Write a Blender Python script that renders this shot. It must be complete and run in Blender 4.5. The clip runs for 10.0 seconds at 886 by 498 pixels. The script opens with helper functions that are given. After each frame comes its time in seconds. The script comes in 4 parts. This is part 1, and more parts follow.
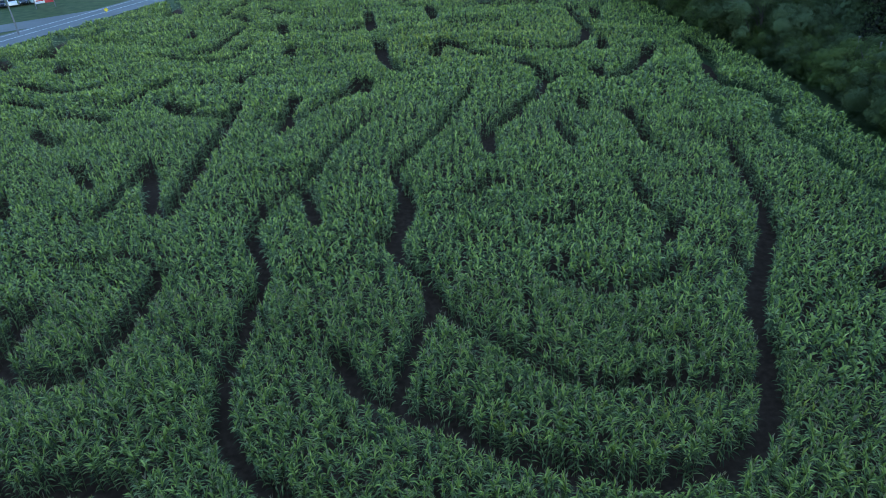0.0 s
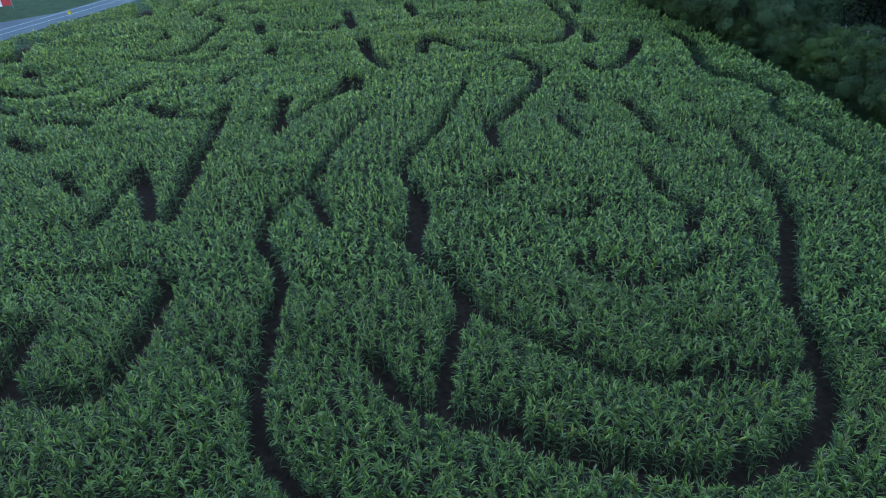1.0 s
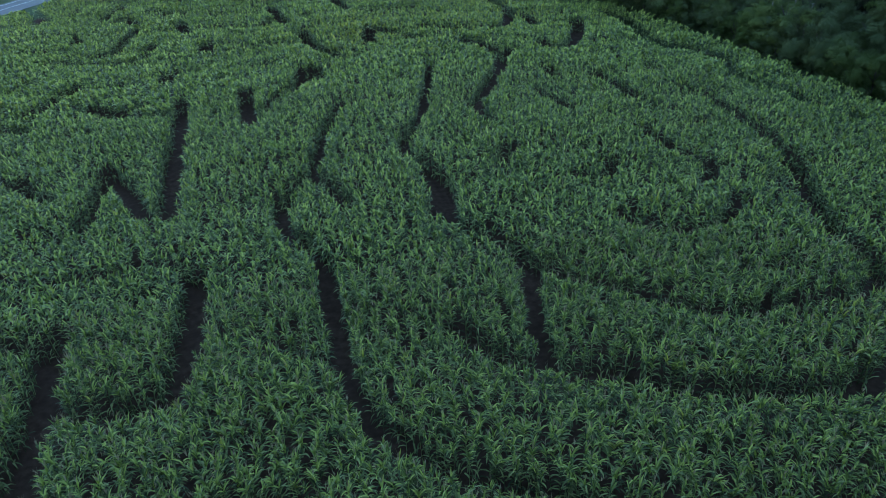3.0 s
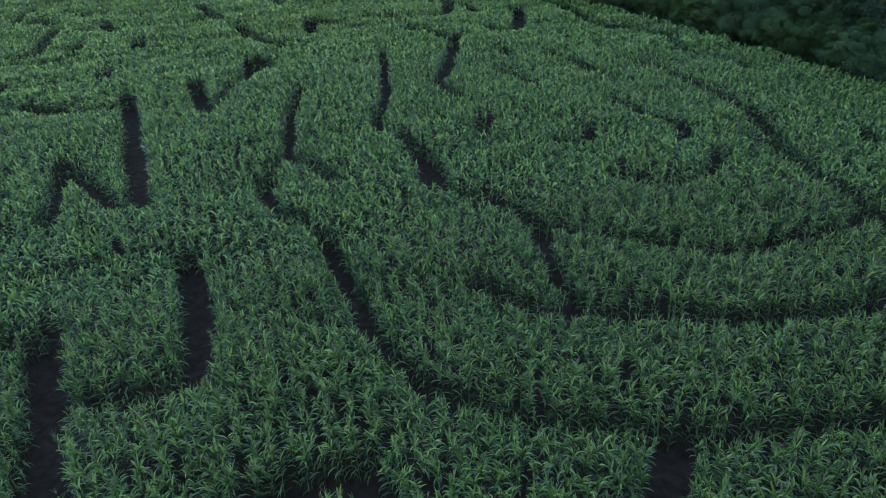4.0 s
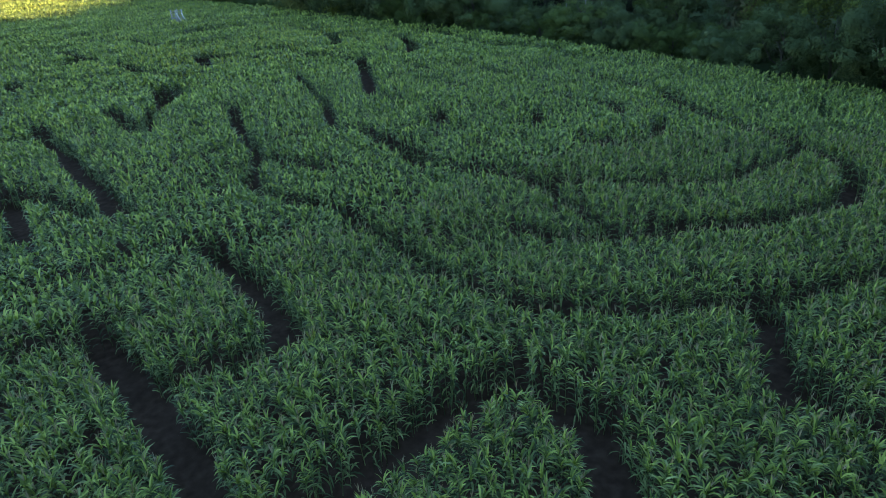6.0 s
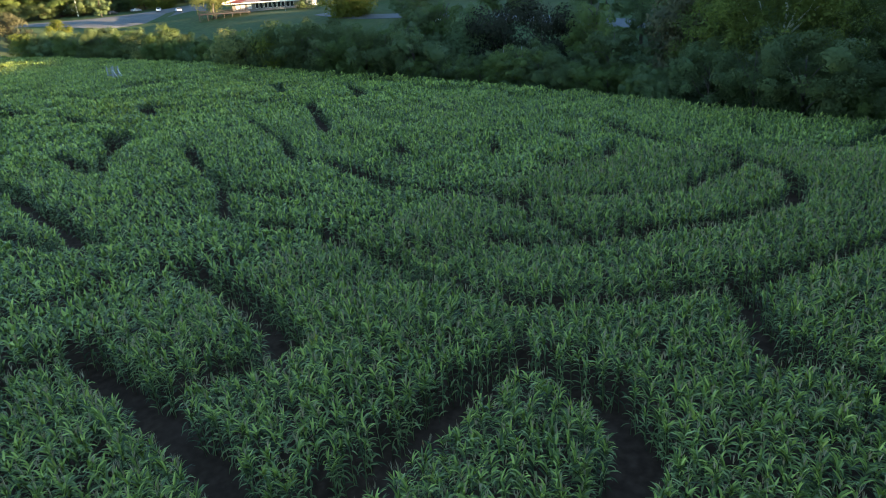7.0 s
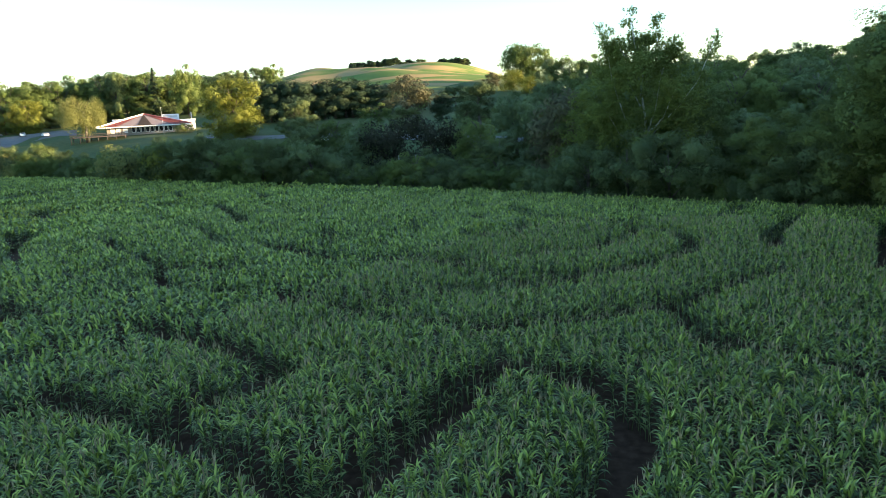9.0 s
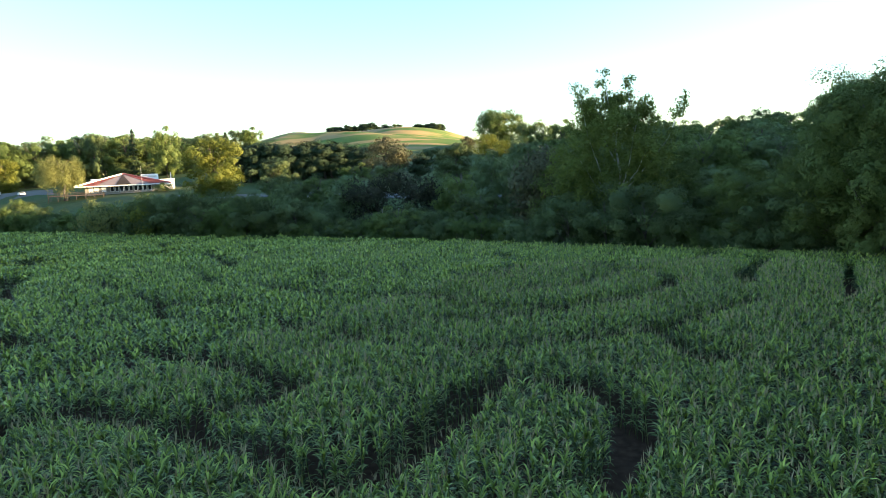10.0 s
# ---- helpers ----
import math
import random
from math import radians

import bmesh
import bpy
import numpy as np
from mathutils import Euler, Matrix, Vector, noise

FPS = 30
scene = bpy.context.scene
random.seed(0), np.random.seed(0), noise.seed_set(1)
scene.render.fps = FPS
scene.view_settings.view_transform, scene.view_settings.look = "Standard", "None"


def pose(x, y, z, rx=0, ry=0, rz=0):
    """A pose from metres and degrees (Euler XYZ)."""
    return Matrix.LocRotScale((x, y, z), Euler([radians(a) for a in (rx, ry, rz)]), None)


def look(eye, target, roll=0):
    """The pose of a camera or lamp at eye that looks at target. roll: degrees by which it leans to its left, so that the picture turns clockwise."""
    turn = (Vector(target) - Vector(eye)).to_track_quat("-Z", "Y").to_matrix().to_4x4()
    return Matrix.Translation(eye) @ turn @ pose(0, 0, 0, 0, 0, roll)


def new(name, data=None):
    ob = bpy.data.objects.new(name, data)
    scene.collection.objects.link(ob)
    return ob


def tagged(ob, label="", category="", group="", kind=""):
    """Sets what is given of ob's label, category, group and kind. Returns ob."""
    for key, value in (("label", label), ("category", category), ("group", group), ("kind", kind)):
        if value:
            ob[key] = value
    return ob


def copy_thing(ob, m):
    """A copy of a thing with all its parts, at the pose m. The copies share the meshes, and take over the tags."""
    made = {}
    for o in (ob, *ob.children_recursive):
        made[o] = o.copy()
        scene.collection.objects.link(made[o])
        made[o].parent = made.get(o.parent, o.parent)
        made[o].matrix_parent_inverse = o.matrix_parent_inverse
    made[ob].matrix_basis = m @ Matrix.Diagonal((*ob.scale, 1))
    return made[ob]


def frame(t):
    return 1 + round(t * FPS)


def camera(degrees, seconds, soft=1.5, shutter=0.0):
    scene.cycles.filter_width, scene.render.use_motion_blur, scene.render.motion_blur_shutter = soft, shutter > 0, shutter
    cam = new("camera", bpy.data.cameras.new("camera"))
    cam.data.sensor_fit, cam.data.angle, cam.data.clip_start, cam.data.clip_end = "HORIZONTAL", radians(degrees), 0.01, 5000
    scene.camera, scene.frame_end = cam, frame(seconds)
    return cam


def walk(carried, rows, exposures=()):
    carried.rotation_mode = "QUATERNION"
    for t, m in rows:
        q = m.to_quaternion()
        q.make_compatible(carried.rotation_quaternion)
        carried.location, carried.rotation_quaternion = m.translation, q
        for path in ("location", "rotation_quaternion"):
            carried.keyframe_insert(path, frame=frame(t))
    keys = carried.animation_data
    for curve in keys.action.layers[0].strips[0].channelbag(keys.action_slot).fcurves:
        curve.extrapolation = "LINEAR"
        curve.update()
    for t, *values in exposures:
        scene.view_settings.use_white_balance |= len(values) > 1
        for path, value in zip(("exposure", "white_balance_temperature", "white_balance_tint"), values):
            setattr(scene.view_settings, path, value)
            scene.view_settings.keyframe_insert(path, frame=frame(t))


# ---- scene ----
cam = camera(66.4, 10.0, soft=0.9)
PATH = [
    (0, (-0.121, 0.619, 27.48), (-0.242, 3.524, 25.715), -3.5),
    (0.5, (-2.133, 1.196, 27.112), (-2.155, 4.103, 25.343), -3.4),
    (1, (-4.241, 1.836, 26.713), (-4.181, 4.74, 24.946), -3.5),
    (1.5, (-6.599, 2.391, 26.361), (-6.449, 5.293, 24.593), -3.5),
    (2, (-9.19, 2.761, 25.858), (-8.925, 5.654, 24.092), -3.4),
    (2.5, (-11.921, 3.016, 25.001), (-11.499, 5.899, 23.246), -3.4),
    (4, (-19.643, 4.316, 21.557), (-18.657, 7.075, 19.825), -3.3),
    (4.5, (-22.885, 4.686, 20.627), (-21.698, 7.367, 18.901), -3.2),
    (5, (-26.045, 5.201, 19.712), (-24.668, 7.808, 18.012), -3.2),
    (5.5, (-28.989, 5.751, 18.892), (-27.415, 8.295, 17.269), -3.1),
    (7, (-34.384, 6.435, 16.169), (-32.296, 8.801, 14.894), -3.5),
    (7.5, (-36.119, 6.785, 15.533), (-33.859, 9.058, 14.395), -3.5),
    (8, (-37.718, 6.978, 14.785), (-35.296, 9.146, 13.784), -3.3),
    (8.5, (-39.321, 7.043, 13.979), (-36.757, 9.114, 13.127), -3.1),
    (9, (-40.689, 7.207, 13.18), (-38.028, 9.204, 12.472), -2.8),
    (9.5, (-42.068, 7.235, 12.408), (-39.332, 9.18, 11.855), -2.6),
    (10, (-43.476, 7.062, 11.61), (-40.688, 8.971, 11.212), -2.5),
]
walk(cam, [(t, look(eye, target, roll)) for t, eye, target, roll in PATH],
     [(0, 2.85, 6050, 17), (2.5, 2.77, 6130, 17), (5, 2.75, 6230, 15), (7.5, 2.75, 6330, 11), (10, 2.75, 6500, 10)])

# ---- sky and sun ----
SUN_AZ, SUN_EL = 145.0, 6.0
TO_SUN = Vector((math.sin(radians(SUN_AZ)) * math.cos(radians(SUN_EL)), math.cos(radians(SUN_AZ)) * math.cos(radians(SUN_EL)), math.sin(radians(SUN_EL))))
world = bpy.data.worlds.new("world")
scene.world = world
world.use_nodes = True
sky = world.node_tree.nodes.new("ShaderNodeTexSky")
sky.sky_type, sky.sun_disc, sky.sun_elevation, sky.sun_rotation = "NISHITA", False, radians(SUN_EL), radians(SUN_AZ)
sky.dust_density, sky.ozone_density = 0.3, 2.6
back = world.node_tree.nodes["Background"]
back.inputs["Strength"].default_value = 0.12
world.node_tree.links.new(sky.outputs[0], back.inputs["Color"])
sun = new("sun", bpy.data.lights.new("sun", "SUN"))
sun.data.energy, sun.data.angle, sun.data.color = 4.5, radians(0.5), (1.0, 0.74, 0.42)
sun.matrix_world = look(TO_SUN * 200, (0, 0, 0))


# ---- materials ----
def lin(r, g, b):
    return (r, g, b, 1.0)


def material(name, colors, scale=3.0, rough=0.7, island=0.0, patch=None, bump=0.0, metal=0.0, translucent=0.0, spec=0.5, objects=0.0, stretch=None):
    """Node material: a ramp of colours over two scales of noise, plus a share for each island or object, and a slow patch colour."""
    m = bpy.data.materials.new(name)
    m.use_nodes = True
    nt = m.node_tree
    nodes, links = nt.nodes, nt.links
    bsdf, out = nodes["Principled BSDF"], nodes["Material Output"]
    where = nodes.new("ShaderNodeNewGeometry")
    fine = nodes.new("ShaderNodeTexNoise")
    fine.inputs["Scale"].default_value, fine.inputs["Detail"].default_value = scale, 5.0
    links.new(where.outputs["Position"], fine.inputs["Vector"])
    value = fine.outputs["Fac"]
    for share, node, socket in ((island, where, "Random Per Island"), (objects, None, "Random")):
        if share:
            node = node or nodes.new("ShaderNodeObjectInfo")
            mix = nodes.new("ShaderNodeMix")
            mix.inputs[0].default_value = share
            links.new(value, mix.inputs[2])
            links.new(node.outputs[socket], mix.inputs[3])
            value = mix.outputs[0]
    ramp = nodes.new("ShaderNodeValToRGB")
    for n, color in enumerate(colors):
        at = 0.25 + 0.5 * n / max(1, len(colors) - 1) if not island else n / max(1, len(colors) - 1)
        e = ramp.color_ramp.elements[n] if n < 2 else ramp.color_ramp.elements.new(at)
        e.position, e.color = at, lin(*color)
    links.new(value, ramp.inputs[0])
    color = ramp.outputs[0]
    if patch:
        tint, size, low, high, amount = patch
        slow = nodes.new("ShaderNodeTexNoise")
        slow.inputs["Scale"].default_value, slow.inputs["Detail"].default_value = size, 3.0
        links.new(where.outputs["Position"], slow.inputs["Vector"])
        if stretch:
            lay = nodes.new("ShaderNodeMapping")
            lay.vector_type = "TEXTURE"
            lay.inputs["Rotation"].default_value = (0, 0, radians(stretch[0]))
            lay.inputs["Scale"].default_value = (stretch[1], stretch[2], 400)
            links.new(where.outputs["Position"], lay.inputs["Vector"])
            links.new(lay.outputs[0], slow.inputs["Vector"])
        fit = nodes.new("ShaderNodeMapRange")
        for k, v in zip(("From Min", "From Max", "To Min", "To Max"), (low, high, 0.0, amount)):
            fit.inputs[k].default_value = v
        links.new(slow.outputs["Fac"], fit.inputs["Value"])
        blend = nodes.new("ShaderNodeMix")
        blend.data_type = "RGBA"
        links.new(fit.outputs[0], blend.inputs[0])
        links.new(color, blend.inputs[6])
        blend.inputs[7].default_value = lin(*tint)
        color = blend.outputs[2]
    links.new(color, bsdf.inputs["Base Color"])
    bsdf.inputs["Roughness"].default_value, bsdf.inputs["Metallic"].default_value = rough, metal
    bsdf.inputs["Specular IOR Level"].default_value = spec
    if bump:
        b = nodes.new("ShaderNodeBump")
        b.inputs["Strength"].default_value, b.inputs["Distance"].default_value = bump, 0.05
        links.new(fine.outputs["Fac"], b.inputs["Height"])
        links.new(b.outputs[0], bsdf.inputs["Normal"])
    if translucent:
        thin = nodes.new("ShaderNodeBsdfTranslucent")
        links.new(color, thin.inputs["Color"])
        both = nodes.new("ShaderNodeMixShader")
        both.inputs[0].default_value = translucent
        links.new(bsdf.outputs[0], both.inputs[1])
        links.new(thin.outputs[0], both.inputs[2])
        links.new(both.outputs[0], out.inputs["Surface"])
    return m


M = {
    # beyond their own tones, blades are darkened for gap shade, whorls lightened for highlights
    "corn": material("corn_leaf", [(0.024, 0.037, 0.015), (0.105, 0.136, 0.046), (0.24, 0.285, 0.092), (0.52, 0.55, 0.195)], 1.6, 0.48, island=0.78, translucent=0.1, spec=0.22),
    "corn_top": material("corn_whorl", [(0.07, 0.1, 0.026), (0.22, 0.285, 0.062), (0.42, 0.485, 0.098), (0.68, 0.72, 0.175)], 1.6, 0.5, island=0.78, translucent=0.22, spec=0.2),
    "corn_pale": material("corn_yellowish", [(0.18, 0.2, 0.045), (0.38, 0.4, 0.07), (0.62, 0.6, 0.11)], 1.6, 0.5, island=0.75, translucent=0.22, spec=0.2),
    "tassel": material("corn_tassel", [(0.3, 0.235, 0.125), (0.52, 0.41, 0.23)], 2.0, 0.8, island=0.7),
    "soil": material("soil", [(0.055, 0.031, 0.02), (0.088, 0.052, 0.033), (0.125, 0.076, 0.05)], 2.5, 0.95, bump=0.8, patch=((0.075, 0.046, 0.03), 0.3, 0.4, 0.7, 0.6), spec=0.05),
    "grass": material("grass", [(0.046, 0.07, 0.026), (0.066, 0.096, 0.034), (0.094, 0.118, 0.045)], 0.6, 0.9, bump=0.5, patch=((0.11, 0.105, 0.045), 0.03, 0.45, 0.7, 0.6), spec=0.1),
    "hill": material("hill_grass", [(0.075, 0.14, 0.04), (0.12, 0.18, 0.05), (0.24, 0.23, 0.085)], 0.035, 0.95, patch=((0.38, 0.26, 0.12), 1.3, 0.455, 0.55, 0.92), stretch=(41, 18, 80), spec=0.05),
    "asphalt": material("asphalt", [(0.055, 0.057, 0.062), (0.085, 0.087, 0.092)], 1.5, 0.65, bump=0.2, patch=((0.11, 0.11, 0.115), 0.2, 0.4, 0.7, 0.6)),
    "worn_asphalt": material("worn_asphalt", [(0.12, 0.115, 0.108), (0.17, 0.162, 0.15)], 0.8, 0.9, bump=0.2, patch=((0.2, 0.185, 0.16), 0.12, 0.4, 0.7, 0.6), spec=0.2),
    "paint": material("road_paint", [(0.55, 0.55, 0.53), (0.7, 0.7, 0.68)], 3.0, 0.7),
    "bark": material("bark", [(0.06, 0.048, 0.036), (0.12, 0.10, 0.08)], 4.0, 0.95, bump=0.8),
    "pale_bark": material("pale_bark", [(0.42, 0.40, 0.34), (0.6, 0.58, 0.5), (0.25, 0.23, 0.18)], 1.5, 0.85, bump=0.3),
    "leaf": material("leaf_green", [(0.0618, 0.094, 0.0282), (0.115, 0.158, 0.0438), (0.18, 0.22, 0.0626)], 0.4, 0.6, island=0.14, translucent=0.35, objects=0.45, spec=0.15),
    "leaf_dark": material("leaf_dark", [(0.0517, 0.0755, 0.0297), (0.0952, 0.125, 0.0462), (0.153, 0.184, 0.066)], 0.4, 0.6, island=0.14, translucent=0.15, objects=0.45, spec=0.12),
    "leaf_oak": material("leaf_oak", [(0.0648, 0.0921, 0.0267), (0.113, 0.147, 0.04), (0.173, 0.201, 0.0563)], 0.4, 0.6, island=0.14, translucent=0.15, objects=0.25, spec=0.12),
    "leaf_blue": material("leaf_blue_green", [(0.0725, 0.108, 0.0441), (0.124, 0.167, 0.0684), (0.186, 0.23, 0.0992)], 0.4, 0.6, island=0.14, translucent=0.2, objects=0.3, spec=0.15),
    "leaf_yellow": material("leaf_yellow_green", [(0.088, 0.108, 0.02), (0.142, 0.158, 0.027), (0.205, 0.205, 0.038)], 0.4, 0.6, island=0.14, translucent=0.35, spec=0.15),
    "leaf_olive": material("leaf_olive", [(0.085, 0.112, 0.026), (0.145, 0.178, 0.038), (0.21, 0.24, 0.055)], 0.4, 0.6, island=0.2, translucent=0.35, spec=0.15),
    "leaf_willow": material("leaf_willow", [(0.125, 0.14, 0.04), (0.185, 0.195, 0.062), (0.245, 0.245, 0.09)], 0.4, 0.6, island=0.14, translucent=0.35, spec=0.15),
    "leaf_purple": material("leaf_purple", [(0.024, 0.026, 0.017), (0.04, 0.041, 0.025), (0.055, 0.06, 0.035)], 0.4, 0.7, island=0.14, translucent=0.1, spec=0.05),
    "leaf_brown": material("leaf_brown", [(0.066, 0.066, 0.034), (0.095, 0.09, 0.045), (0.075, 0.085, 0.034)], 0.4, 0.6, island=0.14, translucent=0.2, spec=0.15),
    "needle": material("needle", [(0.026, 0.045, 0.022), (0.046, 0.07, 0.034)], 0.5, 0.6, island=0.6, spec=0.1),
    "red_roof": material("red_roof", [(0.3, 0.08, 0.065), (0.38, 0.11, 0.09)], 0.8, 0.5),
    "grey_roof": material("grey_shingle", [(0.16, 0.125, 0.125), (0.22, 0.175, 0.17)], 2.0, 0.85),
    "white": material("white_paint", [(0.72, 0.71, 0.68), (0.82, 0.81, 0.79)], 0.8, 0.6),
    "cream": material("cream_siding", [(0.2, 0.185, 0.165), (0.27, 0.245, 0.215)], 1.0, 0.7),
    "glass": material("dark_glass", [(0.015, 0.018, 0.02), (0.03, 0.035, 0.04)], 0.5, 0.08),
    "deck": material("grey_timber", [(0.17, 0.15, 0.14), (0.26, 0.24, 0.22)], 3.0, 0.85, bump=0.4),
    # brown darkened to carry the terrace's shade; other dark brown parts share it
    "brown_timber": material("brown_timber", [(0.055, 0.04, 0.034), (0.085, 0.064, 0.052)], 3.0, 0.85, bump=0.3),
    # maroon taken darker, so the colour holds the shade of the trees around the barn
    "barn_red_shaded": material("barn_red_shaded", [(0.05, 0.028, 0.026), (0.075, 0.042, 0.038)], 1.2, 0.8, bump=0.2),
    "pale_timber": material("pale_timber", [(0.3, 0.3, 0.3), (0.42, 0.42, 0.41)], 3.0, 0.85, bump=0.3),
    "metal": material("galvanised_metal", [(0.45, 0.46, 0.48), (0.55, 0.56, 0.58)], 3.0, 0.45, metal=0.7),
    "rubber": material("rubber", [(0.018, 0.018, 0.018), (0.03, 0.03, 0.03)], 5.0, 0.9),
    "red": material("red_paint", [(0.5, 0.03, 0.03), (0.6, 0.05, 0.045)], 1.0, 0.5),
    "yellow": material("yellow_paint", [(0.75, 0.5, 0.03), (0.85, 0.6, 0.05)], 1.0, 0.5),
    "car_dark": material("car_dark", [(0.02, 0.022, 0.026), (0.03, 0.033, 0.038)], 1.0, 0.25),
    "car_silver": material("car_silver", [(0.45, 0.46, 0.48), (0.5, 0.51, 0.53)], 1.0, 0.3, metal=0.6),
    "car_red": material("car_red", [(0.3, 0.02, 0.02), (0.36, 0.03, 0.03)], 1.0, 0.25),
}


# ---- small builders ----
def part(name, bm, mat, parent=None, label="", smooth=False):
    me = bpy.data.meshes.new(name)
    bm.to_mesh(me)
    bm.free()
    me.materials.append(M[mat])
    if smooth:
        me.shade_smooth()
    ob = new(name, me)
    ob.parent = parent
    return tagged(ob, label)


def mesh_from(name, verts, faces, mats, smooth=False):
    """A mesh from computed arrays: verts (n, 3); faces: a list of arrays (k, 3) or (k, 4); mats: one material name for each array."""
    me = bpy.data.meshes.new(name)
    me.vertices.add(len(verts))
    me.vertices.foreach_set("co", np.ascontiguousarray(verts, dtype=np.float32).ravel())
    loops = np.concatenate([f.ravel() for f in faces]).astype(np.int32)
    sizes = np.concatenate([np.full(len(f), f.shape[1]) for f in faces]).astype(np.int32)
    me.loops.add(len(loops))
    me.loops.foreach_set("vertex_index", loops)
    me.polygons.add(len(sizes))
    me.polygons.foreach_set("loop_start", np.r_[0, np.cumsum(sizes)[:-1]].astype(np.int32))
    names = list(dict.fromkeys(mats))
    for n in names:
        me.materials.append(M[n])
    me.polygons.foreach_set("material_index", np.concatenate([np.full(len(f), names.index(m)) for f, m in zip(faces, mats)]).astype(np.int32))
    me.polygons.foreach_set("use_smooth", np.full(len(sizes), smooth))
    me.update(calc_edges=True)
    me.validate()
    return me


def box(bm, x0, x1, y0, y1, z0, z1, bevel=0.0):
    made = bmesh.ops.create_cube(bm, size=1.0, matrix=Matrix.Translation(((x0 + x1) / 2, (y0 + y1) / 2, (z0 + z1) / 2)) @ Matrix.Diagonal((x1 - x0, y1 - y0, z1 - z0, 1)))
    if bevel:
        edges = list({e for v in made["verts"] for e in v.link_edges})
        bmesh.ops.bevel(bm, geom=edges, offset=bevel, segments=2, affect="EDGES")
    return bm


def boxed(*args, **kw):
    return box(bmesh.new(), *args, **kw)


def tube(bm, points, radii, sides=8):
    """A tapered tube along points."""
    rings = []
    for n, p in enumerate(points):
        a, b = Vector(points[max(0, n - 1)]), Vector(points[min(len(points) - 1, n + 1)])
        q = (b - a).to_track_quat("Z", "Y")
        rings.append([bm.verts.new(Vector(p) + q @ Vector((math.cos(k * math.tau / sides) * radii[n], math.sin(k * math.tau / sides) * radii[n], 0))) for k in range(sides)])
    for r, s in zip(rings, rings[1:]):
        for k in range(sides):
            bm.faces.new((r[k], r[(k + 1) % sides], s[(k + 1) % sides], s[k]))
    bm.faces.new(rings[-1])
    bm.faces.new(rings[0][::-1])
    return bm


def smoothstep(a, b, x):
    t = np.clip((np.asarray(x, float) - a) / (b - a), 0, 1)
    return t * t * (3 - 2 * t)


# ---- terrain ----
EDGE_Y, EDGE_X = (-30, 82, 111, 146, 189, 233), (38.6, 38.6, 34.4, 27.5, 18.5, 6)


def land(x, y):
    """Height of the land: a field that falls a little to the east, a shelf with the restaurant, a mown hill, a wooded
    slope and an unseen ridge to the south-east, added to keep the sun off the field.
    """
    x, y = np.asarray(x, float), np.asarray(y, float)
    past = x - np.interp(y, EDGE_Y, EDGE_X)
    z = -1.0 * smoothstep(-26, 0, past) * (1 - 0.9 * smoothstep(105, 160, y)) + 7.4 * np.maximum(smoothstep(14, 85, past) * smoothstep(-60, 40, y), smoothstep(238, 300, y) * smoothstep(-60, 0, x))
    z += 0.7 * np.exp(-(((x + 14) / 22) ** 2) - ((y - 62) / 22) ** 2)
    across, ahead = 0.656 * (x + 43.5) - 0.755 * (y - 7.0), 0.755 * (x + 43.5) + 0.656 * (y - 7.0)
    z += 0.03 * np.clip(ahead - 250, 0, 200) * smoothstep(10, 60, past)
    hill = (0.56 + 0.44 * smoothstep(-98, -44, across)) * (30.5 - 0.04 * (across + 18)) * np.exp(-(((across + 18) / 134) ** 6)) * np.exp(-(((ahead - 567) / 190) ** 2)) * smoothstep(220, 330, ahead)
    hill += (2.0 * np.sin(across / 21 + 0.9 * np.sin(ahead / 33)) + 3.0 * np.sin(ahead / 17 + across / 45 + 0.8 * np.sin(across / 19))) * smoothstep(10, 25, hill)
    slope = 9.5 * smoothstep(139, 300, x) * smoothstep(165, 60, y) * smoothstep(-260, -60, y)
    # unseen ridge across the sun's path, shaped so that its shade covers the field
    u, s = 0.574 * x - 0.819 * y, 0.819 * x + 0.574 * y
    ridge = (40.5 + 8 * smoothstep(86, 70, s)) * np.exp(-(((u - 200) / 55) ** 2)) * smoothstep(-430, -330, s) * smoothstep(350, 270, s) * smoothstep(60, 120, u)
    return z + hill + np.maximum(slope, ridge) - 0.02


def sheet(xs, ys, lift):
    X, Y = np.meshgrid(xs, ys, indexing="ij")
    V = np.stack([X, Y, land(X, Y) + lift], -1).reshape(-1, 3)
    i = np.arange(len(xs) * len(ys)).reshape(len(xs), len(ys))
    F = np.stack([i[:-1, :-1], i[1:, :-1], i[1:, 1:], i[:-1, 1:]], -1).reshape(-1, 4)
    return V, F


def spread(a, b, fine0, fine1, step, far):
    inner = np.arange(fine0, fine1 + step, step)
    left = fine0 - np.geomspace(far, fine0 - a, 14)[::-1]
    right = fine1 + step + np.geomspace(far, b - fine1, 14)
    return np.r_[left, inner, right]


V, F = sheet(spread(-2600, 3000, -320, 800, 9.0, 16), spread(-2600, 3000, -340, 800, 9.0, 16), 0.0)
mid = V[F].mean(1)
mown = (mid[:, 2] > 18) & (mid[:, 0] > 150) & (mid[:, 1] > 240)
ground = tagged(new("ground", mesh_from("ground", V, [F[~mown], F[mown]], ["grass", "hill"], smooth=True)), "rolling grassland with a mown hill beyond the field", "ground", kind="structure")

FIELD = [(38.6, -30), (38.6, 82), (34.4, 111), (27.5, 146), (18.5, 189), (6, 233), (-12.6, 233), (-58, 143.6), (-74.3, 110.9), (-94.5, 70.6), (-63, 2.5), (-63, -30)]


